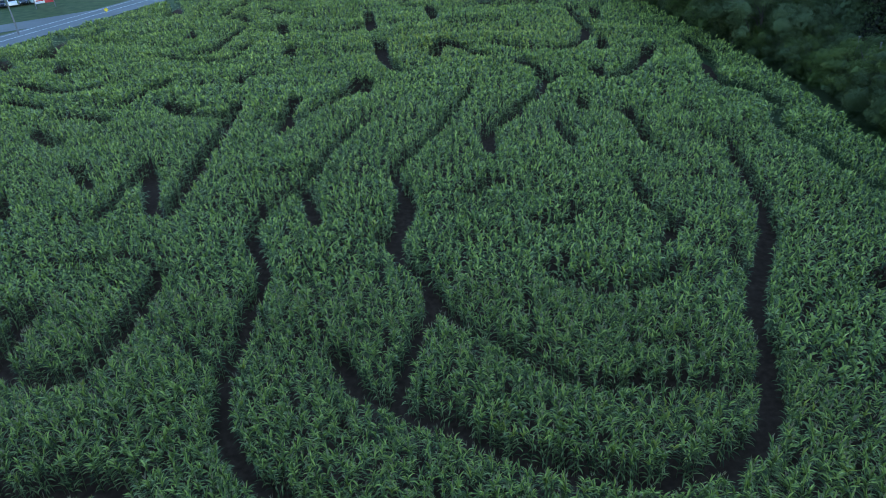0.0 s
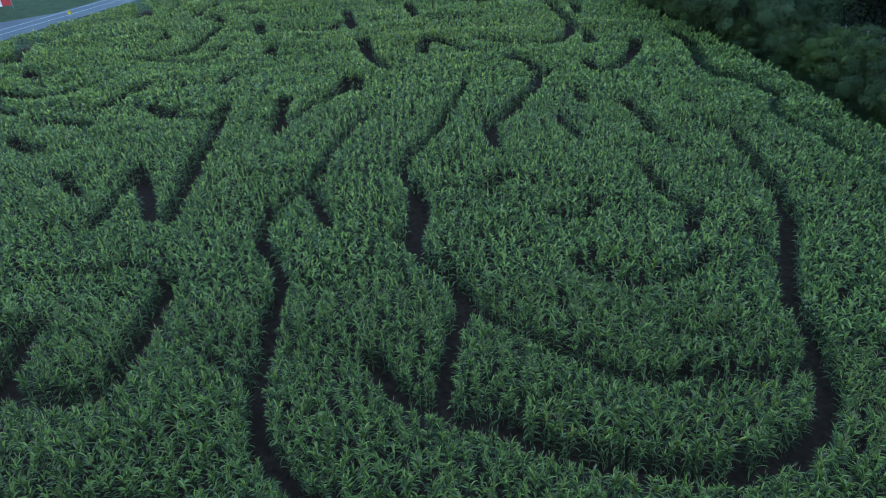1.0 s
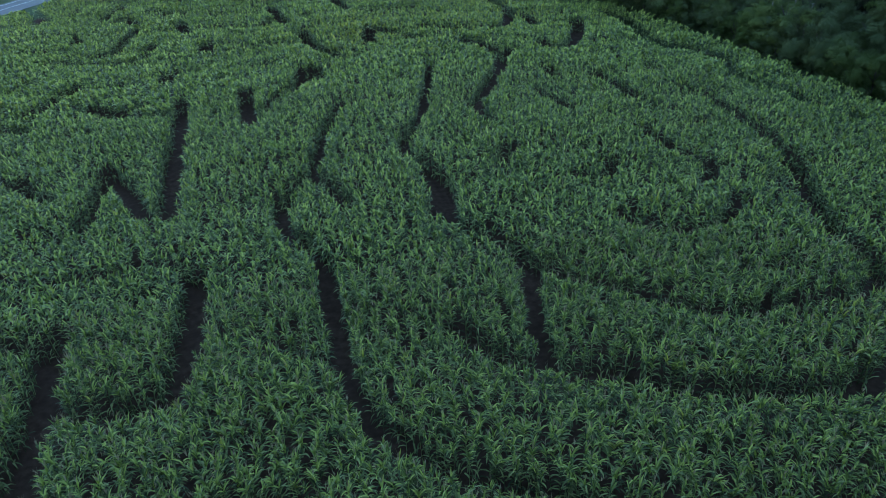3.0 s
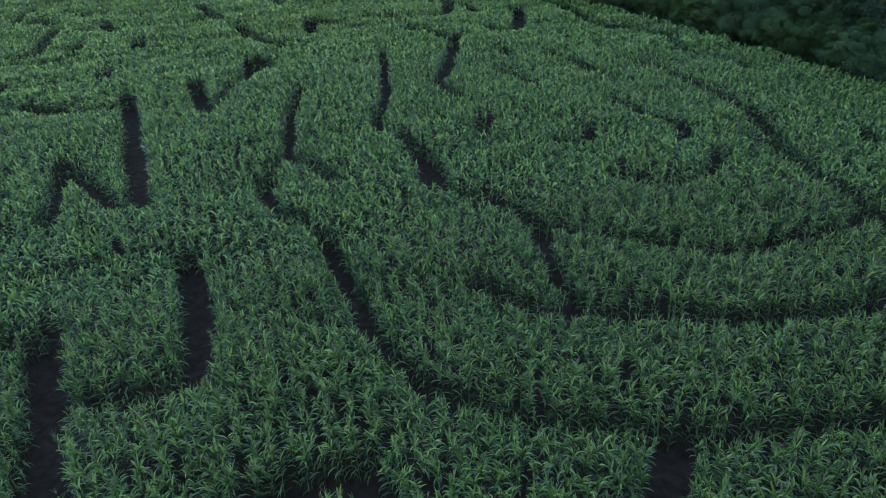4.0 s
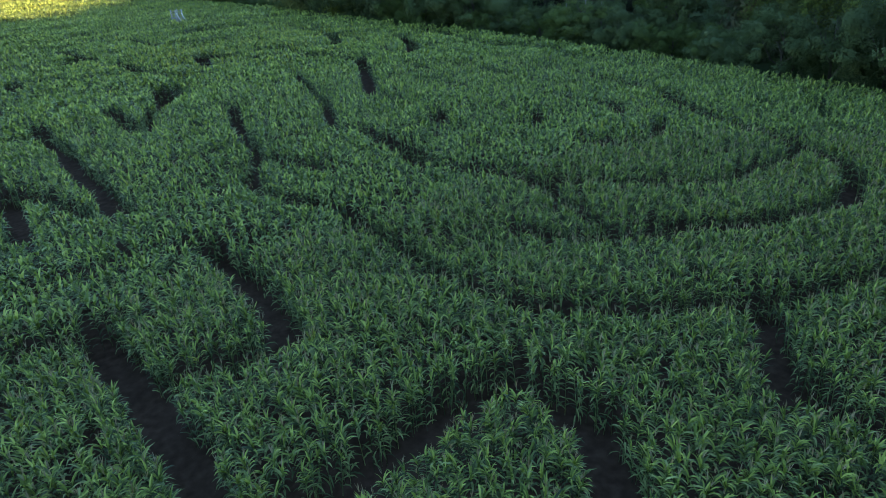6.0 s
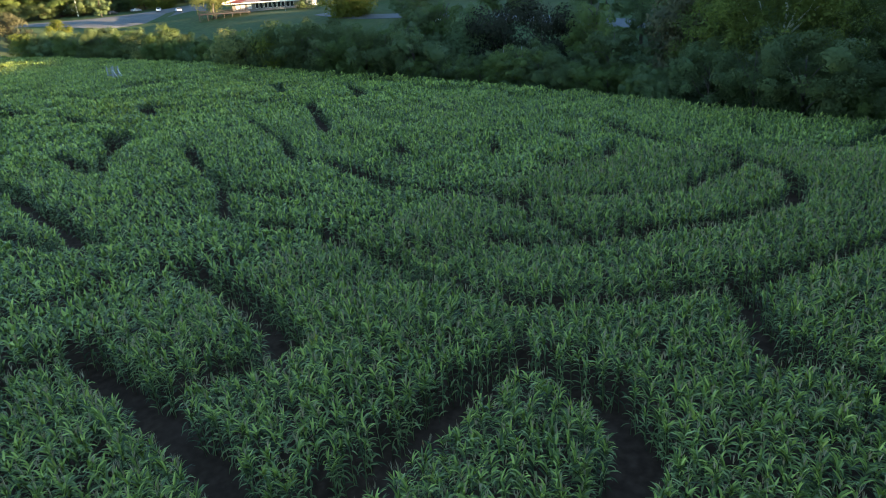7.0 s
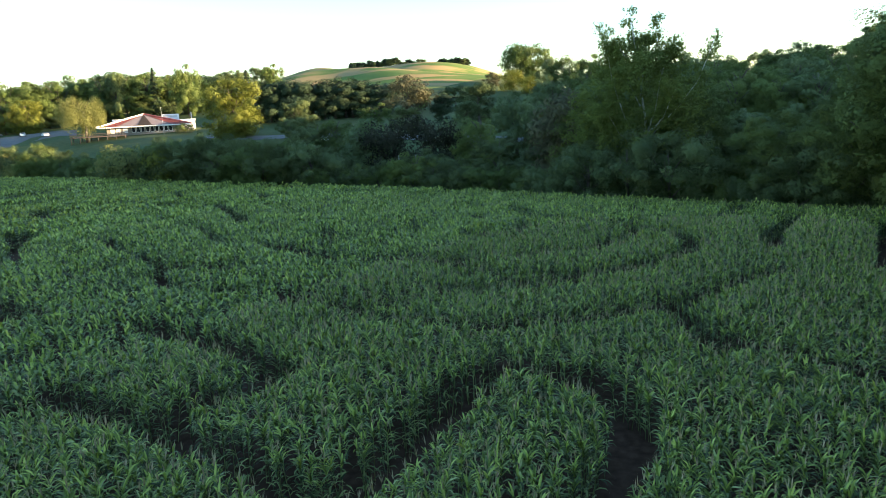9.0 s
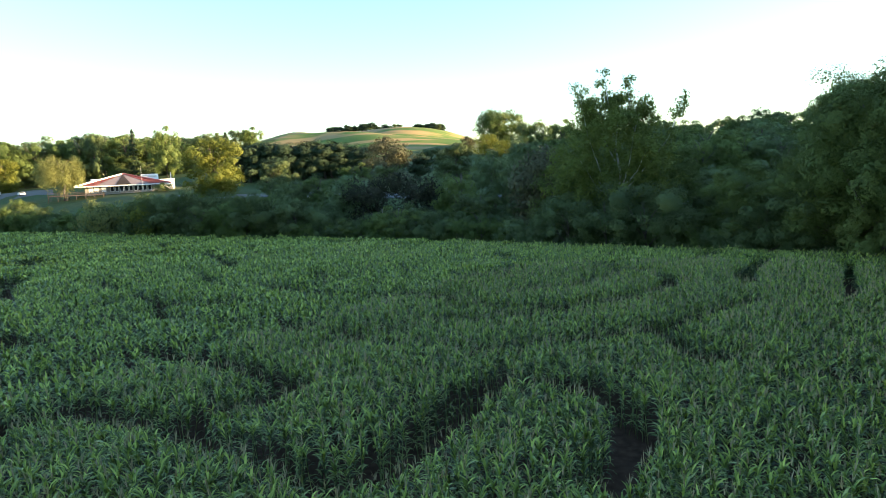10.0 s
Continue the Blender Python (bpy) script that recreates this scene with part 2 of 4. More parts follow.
def inside(px, py, poly):
    hit = np.zeros(len(px), bool)
    for (x0, y0), (x1, y1) in zip(poly, poly[1:] + poly[:1]):
        cross = (y0 > py) != (y1 > py)
        hit ^= cross & (px < (x1 - x0) * (py - y0) / (y1 - y0 + 1e-12) + x0)
    return hit


V, F = sheet(np.arange(-96, 42, 2.0), np.arange(-30, 236, 2.0), 0.05)
centre = V[F].mean(1)
soil = new("field_soil", mesh_from("field_soil", V, [F[inside(centre[:, 0], centre[:, 1], FIELD)]], ["soil"], smooth=True))
tagged(soil, "dark bare earth of the trodden maze trails", "soil", kind="structure")

# ---- the trails of the maze, in plan ----
TRAILS = []


def trail(*points, width=0.0):
    """A trail through its turning points, rounded between them."""
    P = np.array(points, float)
    if len(P) > 2:
        Q = np.vstack([2 * P[0] - P[1], P, 2 * P[-1] - P[-2]])
        out = []
        for a, b, c, d in zip(Q, Q[1:], Q[2:], Q[3:]):
            for t in (0.0, 0.25, 0.5, 0.75):
                out.append(0.5 * (2 * b + (c - a) * t + (2 * a - 5 * b + 4 * c - d) * t * t + (3 * b - a - 3 * c + d) * t ** 3))
        P = np.array(out + [P[-1]])
    depth = P[:, 1].mean()
    TRAILS.append((P, (width - 0.15 - 0.35 * float(smoothstep(70, 45, depth)) if width else 2.1) / 2))


# the letters
trail((-25.9, 76.7), (-25.3, 66.4), (-25.2, 60.0), (-24.8, 53.2), (-24.7, 49.6), width=2.0)
trail((-30.4, 59.8), (-28.2, 55.2), (-26.2, 50.3), (-24.7, 49.6), width=2.0)
trail((-30.4, 59.8), (-30.2, 54.5), (-30.5, 49.6), width=1.8)
trail((-37.6, 60.0), (-35.9, 57.9), (-33.9, 55.4), width=1.7)
trail((-41.1, 53.6), (-38.9, 50.3), width=1.7)
trail((-19.4, 77.3), (-19.2, 70.1), (-19.0, 66.4), width=1.9)
trail((-19.0, 66.4), (-17.0, 71.5), (-14.8, 76.1), width=1.5)
trail((-11.9, 83.8), (-11.7, 78.9), width=2.0)
trail((-34.3, 76.3), (-31.4, 76.1), (-28.5, 76.4), (-25.9, 76.7), width=1.1)
trail((-22.3, 41.2), (-22.0, 37.2), (-22.1, 34.7), (-22.3, 32.3), (-22.8, 29.9), (-24.8, 30.1), (-26.6, 30.3), (-28.6, 30.3), width=2.2)
trail((-22.3, 41.2), (-23.9, 42.8), (-25.7, 43.0), (-27.8, 42.7), (-29.5, 42.7), width=1.3)
trail((-29.2, 36.6), (-29.0, 34.3), (-28.8, 32.0), (-28.6, 29.7), (-28.6, 28.0), (-28.5, 26.0), (-28.5, 23.8), (-29.0, 21.6), width=2.3)
trail((-32.1, 36.8), (-30.7, 36.3), (-29.2, 36.2), width=1.6)
# the ear and the neck
trail((-10.0, 69.3), (-11.5, 64.8), (-12.8, 60.0), (-13.5, 55.8), (-14.2, 53.3), (-15.5, 51.2), (-16.5, 49.0), (-16.8, 46.8), (-16.4, 44.8), (-15.5, 42.9), (-14.4, 40.4), (-14.2, 38.1), (-14.3, 36.2), (-14.3, 34.3), (-14.2, 32.0), (-14.2, 29.9), (-13.9, 27.8), (-13.3, 26.0), (-12.3, 24.4), (-11.3, 23.0), (-9.8, 21.8), (-8.3, 20.9), (-7.0, 20.1), (-6.0, 19.0), (-5.9, 18.4), width=1.75)
trail((-14.6, 52.8), (-13.5, 51.7), (-12.6, 49.2), (-11.9, 46.6), width=1.9)
trail((-17.1, 32.3), (-15.4, 30.8), (-14.4, 30.3), width=1.3)
trail((-15.4, 37.5), (-14.4, 36.7), width=1.6)
trail((-13.8, 35.6), (-12.4, 33.6), (-12.8, 31.6), width=1.0)
# the face
trail((10.6, 81.2), (8.5, 76.2), (5.6, 70.6), (3.4, 66.6), (2.3, 64.8), (2.4, 61.5), (2.5, 59.3), width=1.9)
trail((1.1, 79.6), (-0.2, 73.8), (-1.5, 69.7), (-3.0, 63.9), (-4.3, 61.0), (-5.6, 58.0), (-6.4, 54.8), (-5.5, 53.0), (-5.0, 50.2), (-5.0, 47.1), (-5.5, 44.4), (-5.3, 42.6), (-4.0, 40.4), (-2.9, 38.7), (-2.3, 36.9), (-2.5, 35.9), (-3.0, 33.5), (-3.5, 31.8), (-4.0, 29.8), (-4.1, 28.0), width=1.75)
trail((-2.5, 36.8), (-1.5, 35.5), (-0.6, 33.8), (0.5, 32.8), (1.9, 31.7), (3.2, 30.4), (4.6, 29.1), (5.5, 28.5), (6.5, 28.1), (8.1, 28.1), (9.5, 28.1), (11.5, 27.9), (13.5, 27.8), (15.2, 28.2), width=1.75)
trail((-8.2, 31.5), (-7.2, 29.7), (-6.2, 28.4), (-5.1, 27.6), (-4.1, 27.1), (-3.0, 26.4), (-2.0, 25.8), (-0.9, 25.2), (0.2, 24.4), (1.6, 23.6), (3.4, 22.9), (5.1, 22.5), (6.3, 22.1), (7.8, 21.8), (9.5, 21.9), (11.1, 22.5), (12.9, 23.5), (14.2, 24.6), (15.1, 25.8), (15.7, 27.5), (16.3, 29.3), (16.9, 31.3), (17.1, 33.5), (18.0, 35.8), (19.2, 38.5), (20.2, 40.4), (21.7, 43.2), (23.0, 46.8), (23.6, 49.9), (24.1, 53.6), (24.7, 57.7), (25.1, 60.3), width=2.0)
trail((-3.0, 26.4), (-2.3, 26.0), (-1.4, 26.0), width=2.6)
trail((18.9, 42.2), (18.5, 39.8), (19.1, 38.5), width=1.5)
trail((5.7, 39.5), (6.1, 38.1), (7.4, 37.0), (9.1, 36.4), (11.0, 36.8), (12.6, 37.9), (14.0, 39.1), width=1.7)
trail((9.0, 31.7), (10.5, 31.2), (12.2, 31.4), width=1.2)
trail((5.1, 46.2), (6.3, 45.7), (7.6, 46.0), (8.6, 47.9), width=1.7)
trail((14.2, 53.4), (14.1, 49.8), (14.6, 47.6), (15.5, 45.7), width=1.7)
trail((17.0, 69.5), (17.6, 65.0), (17.4, 60.9), (18.4, 59.0), width=1.8)
trail((9.6, 66.7), (9.9, 63.1), (10.5, 60.8), width=1.7)
trail((24.0, 70.8), (24.8, 68.4), width=1.8)
trail((21.2, 64.1), (23.1, 64.0), (24.5, 62.6), width=1.2)
trail((3.1, 52.7), (4.3, 52.2), (5.8, 51.5), width=1.2)
trail((17.8, 53.3), (20.0, 53.5), (21.9, 52.8), width=1.2)
trail((13.2, 73.8), (13.0, 70.4), width=1.7)
# the peak and the lanes round it
trail((-17.4, 22.0), (-19.4, 22.2), (-21.8, 21.8), (-23.8, 21.4), (-25.6, 21.2), (-27.4, 21.0), (-29.0, 21.6), width=2.45)
trail((-17.2, 22.0), (-16.6, 20.2), (-16.8, 18.3), (-17.3, 16.8), (-18.4, 15.6), (-20.3, 14.9), (-22.6, 14.5), (-24.6, 14.4), width=2.35)
trail((-5.9, 18.4), (-6.7, 17.4), (-7.9, 16.4), (-9.0, 15.7), (-9.9, 14.6), (-9.9, 13.3), width=2.1)
trail((-8.0, 16.2), (-8.9, 14.6), (-9.5, 13.4), (-9.9, 11.9), (-10.5, 10.3), (-10.8, 8.5), width=1.7)
trail((-7.2, 20.2), (-6.2, 19.4), (-5.0, 18.8), (-3.8, 17.9), (-2.3, 17.8), (-0.1, 17.0), (3.6, 16.0), (5.1, 15.2), width=1.7)
# the east side
trail((33.7, 69.7), (31.9, 67.4), (31.9, 62.8), (32.9, 59.4), (33.0, 56.0), (33.4, 53.6), (33.8, 50.7), width=1.8)
trail((27.1, 38.7), (26.3, 36.6), width=1.8)
trail((30.0, 18.3), (20.5, 18.1), (15.7, 17.7), (12.3, 16.6), width=2.1)
trail((28.6, 33.6), (25.2, 30.8), width=1.9)
trail((2.2, 53.0), (0.6, 50.8), width=2.1)
trail((-5.0, 50.4), (-5.0, 47.0), (-5.9, 44.0), width=2.5)
trail((15.6, 45.0), (13.8, 42.6), width=1.9)
trail((35.7, 24.4), (29.8, 24.4), (23.6, 24.6), width=1.8)
trail((27.0, 11.2), (18.1, 10.4), (7.3, 9.7), width=1.7)
# the far side
trail((-63.1, 104.1), (-64.4, 108.9), (-65.9, 116.3), (-61.6, 114.7), (-62.2, 121.0))
trail((-70.5, 104.1), (-65.6, 97.4))
trail((-58.1, 97.3), (-54.8, 93.7), (-53.7, 96.0))
trail((-60.1, 89.7), (-55.6, 87.4), (-51.8, 85.6), (-48.7, 85.6), (-46.5, 87.3), (-44.6, 91.0))
trail((-41.8, 78.4), (-40.8, 79.7), (-39.9, 81.9), (-39.3, 84.5), (-38.4, 86.9))
trail((-46.8, 75.7), (-43.9, 75.4), (-40.4, 73.6))
trail((-47.2, 70.5), (-45.0, 68.8), (-43.0, 67.2))
trail((-35.1, 78.1), (-32.5, 75.2), (-30.2, 73.6), (-26.4, 72.6))
trail((-43.5, 110.4), (-43.6, 114.0))
trail((-36.1, 116.3), (-36.9, 110.5), (-37.1, 104.4), (-38.9, 101.2))
trail((-53.6, 129.5), (-55.0, 137.7))
trail((-40.4, 123.8), (-39.0, 126.2), (-35.8, 119.4))
trail((-34.6, 127.0), (-32.5, 126.5))
trail((-29.7, 117.3), (-27.9, 110.1))
trail((-24.7, 102.0), (-24.8, 97.6), (-22.1, 97.4), (-17.9, 97.2))
trail((-43.1, 100.5), (-38.1, 97.5), (-34.3, 96.5), (-32.1, 98.7))
trail((-28.6, 85.4), (-27.9, 88.7), (-25.5, 89.3))
trail((-16.6, 73.3), (-14.9, 75.5), (-13.7, 78.3), (-12.7, 83.9))
trail((-26.4, 112.7), (-23.1, 112.8), (-19.1, 110.1), (-15.7, 114.3))
trail((-15.8, 123.5), (-14.6, 115.6), (-13.6, 110.0))
trail((-12.2, 104.1), (-11.3, 98.7), (-10.5, 93.8), (-9.1, 89.6), (-7.8, 86.4), (-5.9, 87.4))
trail((-5.3, 125.6), (-3.9, 116.5))
trail((-3.5, 94.3), (-3.2, 98.5), (-1.8, 100.7), (2.2, 94.4), (6.9, 90.2), (9.5, 86.2), (10.2, 81.7), (11.9, 81.9))
trail((18.6, 121.5), (19.1, 114.6), (19.6, 109.0), (19.0, 104.2), (17.4, 99.7), (14.8, 95.4), (10.9, 94.7), (5.3, 98.7))
trail((22.9, 120.6), (22.1, 113.0))
trail((20.4, 101.1), (19.7, 94.1))
trail((16.7, 85.3), (17.3, 81.5), (18.7, 81.9), (20.8, 84.3), (23.9, 89.6), (26.2, 95.5))
trail((32.3, 99.8), (33.1, 94.7), (32.1, 88.6), (30.7, 83.6), (30.7, 79.5), (32.3, 78.4), (33.8, 76.1), (34.0, 71.5))
trail((-68.2, 117.2), (-64.4, 107.7), (-65.1, 103.1), (-68.3, 100.7))
trail((-57.1, 142.5), (-52.1, 131.3))
trail((-32.6, 101.1), (-32.2, 104.1))
trail((-49.4, 132.8), (-48.7, 137.9))
trail((-42.7, 127), (-41.4, 139.7))
trail((-36.2, 132.4), (-33.4, 129.4), (-29.6, 126.2))
trail((-27.7, 126.7), (-21.5, 126.6), (-18.4, 127))
trail((-11.5, 130.4), (-7.9, 126.4))
trail((4, 127.6), (8.8, 124), (14.9, 125.8))
trail((-1.2, 113.3), (1.6, 112), (5.2, 112.3))
trail((-56.8, 82.2), (-50.9, 79.4))

# ---- corn ----
ROW, STEP = 0.8, 0.27
rng = np.random.default_rng(7)


def corn_template(r, whorl, arching, low, cuts, tassel, wide):
    """One plant: an upright pale whorl, dark blades that arch over below it, hanging blades low down, a stalk and a tassel.
    Returns the points, and the faces of the blades, the whorl and the tassel."""
    verts, faces = [], {"corn": [], "corn_top": [], "tassel": []}
    top = 1.95 + r.uniform(-0.1, 0.12)
    turn = r.uniform(0, math.tau)
    up = Vector((0, 0, 1))
    for k in range(low + arching + whorl):
        az = turn + math.pi * k + r.uniform(-0.75, 0.75)
        if k < low:
            z0, long, rise, fall, kind = 0.35 + 0.75 * k / max(1, low), r.uniform(0.5, 0.75), r.uniform(30, 55), r.uniform(-85, -45), "corn"
        elif k < low + arching:
            f = (k - low + 0.5) / arching
            z0, long, rise, fall, kind = 1.25 + 0.74 * f, r.uniform(0.4, 0.68), r.uniform(38, 70) + 8 * f, r.uniform(-110, -20) + 25 * f, "corn"
        else:
            f = (k - low - arching + 0.5) / whorl
            z0, long, rise, fall, kind = 1.76 + 0.3 * f, r.uniform(0.34, 0.56), r.uniform(52, 84), r.uniform(-70, 50) + 12 * f, "corn_top"
        rise, fall = radians(rise), radians(fall)
        w = wide * r.uniform(0.85, 1.2) * (0.85 if kind == "corn_top" else 1.0)
        out = Vector((math.cos(az), math.sin(az), 0))
        twist = r.uniform(-0.7, 0.7)
        p, base = Vector((0, 0, z0)), len(verts)
        for c in range(cuts + 1):
            u = c / cuts
            side = Vector((-math.sin(az + twist * u), math.cos(az + twist * u), 0)) + up * twist * 0.6 * u
            half = 0.5 * w * (0.65 + 0.9 * u if u < 0.4 else 1.02 * (1 - (u - 0.4) / 0.6) ** 0.6)
            if c < cuts:
                verts += [tuple(p - side * half), tuple(p + side * half)]
                angle = rise + (fall - rise) * (u + 0.5 / cuts) ** 1.35
                p = p + (out * math.cos(angle) + up * math.sin(angle)) * (long / cuts)
            else:
                verts.append(tuple(p))
        for c in range(cuts - 1):
            faces[kind] += [(base + 2 * c, base + 2 * c + 2, base + 2 * c + 3), (base + 2 * c, base + 2 * c + 3, base + 2 * c + 1)]
        faces[kind].append((base + 2 * cuts - 2, base + 2 * cuts, base + 2 * cuts - 1))
    if low:
        base = len(verts)
        for k in range(3):
            a = k * math.tau / 3
            verts += [(0.016 * math.cos(a), 0.016 * math.sin(a), 0.0), (0.011 * math.cos(a), 0.011 * math.sin(a), top)]
        for k in range(3):
            n = (k + 1) % 3
            faces["corn"] += [(base + 2 * k, base + 2 * n, base + 2 * n + 1), (base + 2 * k, base + 2 * n + 1, base + 2 * k + 1)]
    for k in range(tassel):
        a, lean = r.uniform(0, math.tau), r.uniform(0.05, 0.16) if k else 0.02
        o, base = Vector((math.cos(a), math.sin(a), 0)), len(verts)
        s = Vector((-o.y, o.x, 0)) * (0.017 if tassel > 2 else 0.015)
        p = Vector((0, 0, top + 0.36))
        verts += [tuple(p - s), tuple(p + s), tuple(p + o * lean + Vector((0, 0, r.uniform(0.24, 0.4))))]
        faces["tassel"].append((base, base + 1, base + 2))
    return np.array(verts), {k: np.array(f).reshape(-1, 3).astype(int) for k, f in faces.items()}


def trail_gap(px, py):
    """Distance from each plant to the edge of the nearest trail, and the way out of it."""
    gap, out = np.full(len(px), 99.0), np.zeros((len(px), 2))
    for P, half in TRAILS:
        lo, hi = P.min(0) - 4, P.max(0) + 4
        near = np.where((px > lo[0]) & (px < hi[0]) & (py > lo[1]) & (py < hi[1]))[0]
        if not len(near):
            continue
        q = np.stack([px[near], py[near]], -1)
        best, way = np.full(len(near), 99.0), np.zeros((len(near), 2))
        for a, b in zip(P, P[1:]):
            ab = b - a
            t = np.clip(((q - a) @ ab) / max(ab @ ab, 1e-9), 0, 1)
            off = q - (a + t[:, None] * ab)
            d = np.linalg.norm(off, axis=1)
            closer = d < best
            best[closer], way[closer] = d[closer], off[closer] / np.maximum(d[closer], 1e-6)[:, None]
        closer = best - half < gap[near]
        gap[near[closer]], out[near[closer]] = (best - half)[closer], way[closer]
    return gap, out


# sown in rows that run north
gx, gy = np.meshgrid(np.arange(-96, 39, ROW), np.arange(-0.6, 234, STEP), indexing="ij")
px, py = gx.ravel() + rng.normal(0, 0.2, gx.size), gy.ravel() + rng.normal(0, 0.08, gx.size)
keep = inside(px, py, FIELD) & (rng.random(px.size) > 0.03)
px, py = px[keep], py[keep]
gap, out = trail_gap(px, py)
# plants that stand a little inside a trail are crowded to its edge
push = (gap < 0.35) & (gap > -0.25)
shift = np.where(push, rng.uniform(0.0, 0.4, len(px)) - gap, 0.0)
px, py = px + out[:, 0] * shift, py + out[:, 1] * shift
gap, out = trail_gap(px, py)
keep = gap > -0.04
px, py, gap = px[keep], py[keep], gap[keep]
# how far from the open middle of the near field
line = np.clip(-px / 44, 0, 1)
away = np.hypot(px + 44 * line, py - 14)
chance = rng.random(len(px))
thin = (away > 60) & (chance < 0.2) | (away > 100) & (chance < 0.28)
thin &= gap > 0.7
px, py, gap, away = px[~thin], py[~thin], gap[~thin], away[~thin]
level = np.where(away < 24, 0, np.where(away < 60, 1, 2))
level[(py < 0)] = 2
edge = gap < 0.75
swell = np.array([(0.07 + 0.001 * y) * noise.noise((x / 16, y / 5, 3.0)) + (0.07 + 0.001 * y) * noise.noise((x / 7, y / 2.6, 8.0)) + 0.04 * noise.noise((x / 1.6, y / 1.6, 5.0)) for x, y in zip(px, py)])
growth = (1.04 + swell + rng.normal(0, 0.035, len(px))) * np.interp(gap, (0.0, 0.35, 0.8), (0.86, 0.95, 1.0))
# thin yellowish stands
pale = 0.02 + 0.5 * np.exp(-(((px + 2) / 16) ** 2) - ((py - 99) / 11) ** 2) + 0.45 * np.exp(-(((px - 16) / 9) ** 2) - ((py - 108) / 8) ** 2) + 0.25 * np.exp(-(((px - 9) / 7) ** 2) - ((py - 25) / 2.4) ** 2)
pale = rng.random(len(px)) < pale * (1 + 1.5 * np.array([noise.noise((x / 9, y / 3, 1.0)) for x, y in zip(px, py)]))
rise_ = land(px, py) + 0.04
verts, faces, count = [], {}, 0
# whorl, arching and low blades, cuts, tassel, width of a blade, kinds
for lod, by_edge, (whorl, arching, low, cuts, tassel, wide, kinds) in (
    (0, False, (8, 9, 0, 3, 5, 0.078, 18)), (0, True, (8, 9, 4, 3, 5, 0.078, 12)),
    (1, False, (4, 5, 0, 2, 2, 0.14, 14)), (1, True, (4, 5, 3, 2, 2, 0.14, 10)),
    (2, False, (4, 5, 0, 2, 1, 0.205, 12)), (2, True, (4, 5, 2, 2, 1, 0.205, 8)),
):
    mine = np.where((level == lod) & (edge == by_edge))[0]
    pick = rng.integers(0, kinds, len(mine))
    for k in range(kinds):
        tv, tf = corn_template(np.random.default_rng(1000 * lod + 100 * by_edge + k), whorl, arching, low, cuts, tassel if k % 5 < (3, 1, 0)[lod] else 0, wide)
        for yellow in (False, True):
            ids = mine[(pick == k) & (pale[mine] == yellow)]
            if not len(ids):
                continue
            a, g = rng.uniform(0, math.tau, len(ids)), growth[ids]
            lx, ly = rng.normal(0, 0.06, len(ids)), rng.normal(0, 0.06, len(ids))
            c, s = np.cos(a), np.sin(a)
            v = np.empty((len(ids), len(tv), 3), np.float32)
            v[:, :, 2] = tv[None, :, 2] * g[:, None] + rise_[ids][:, None]
            v[:, :, 0] = (tv[None, :, 0] * c[:, None] - tv[None, :, 1] * s[:, None]) * g[:, None] + px[ids][:, None] + lx[:, None] * tv[None, :, 2]
            v[:, :, 1] = (tv[None, :, 0] * s[:, None] + tv[None, :, 1] * c[:, None]) * g[:, None] + py[ids][:, None] + ly[:, None] * tv[None, :, 2]
            offset = count + np.arange(len(ids))[:, None, None] * len(tv)
            verts.append(v.reshape(-1, 3))
            for kind, f in tf.items():
                if len(f):
                    faces.setdefault("corn_pale" if yellow and kind == "corn_top" else kind, []).append((f[None] + offset).reshape(-1, 3))
            count += v.shape[0] * v.shape[1]
corn = new("corn_field", mesh_from("corn_field", np.concatenate(verts), [np.concatenate(f) for f in faces.values()], list(faces), smooth=True))
tagged(corn, "dense green standing corn cut through by maze trails", "corn", kind="stuff")


# ---- trees ----
def leaf_quads(r, p, n, size):
    """A folded leaf clump at each point p, facing n."""
    t = np.cross(n, r.normal(0, 1, p.shape))
    t /= np.linalg.norm(t, axis=1)[:, None]
    b = np.cross(n, t)
    s = size * r.uniform(0.6, 1.35, len(p))[:, None]
    quad = np.stack([p - t * s, p - b * s * 0.55 + n * s * 0.12, p + t * s, p + b * s * 0.55 + n * s * 0.12], 1)
    return quad.reshape(-1, 3), np.arange(len(p) * 4).reshape(-1, 4)


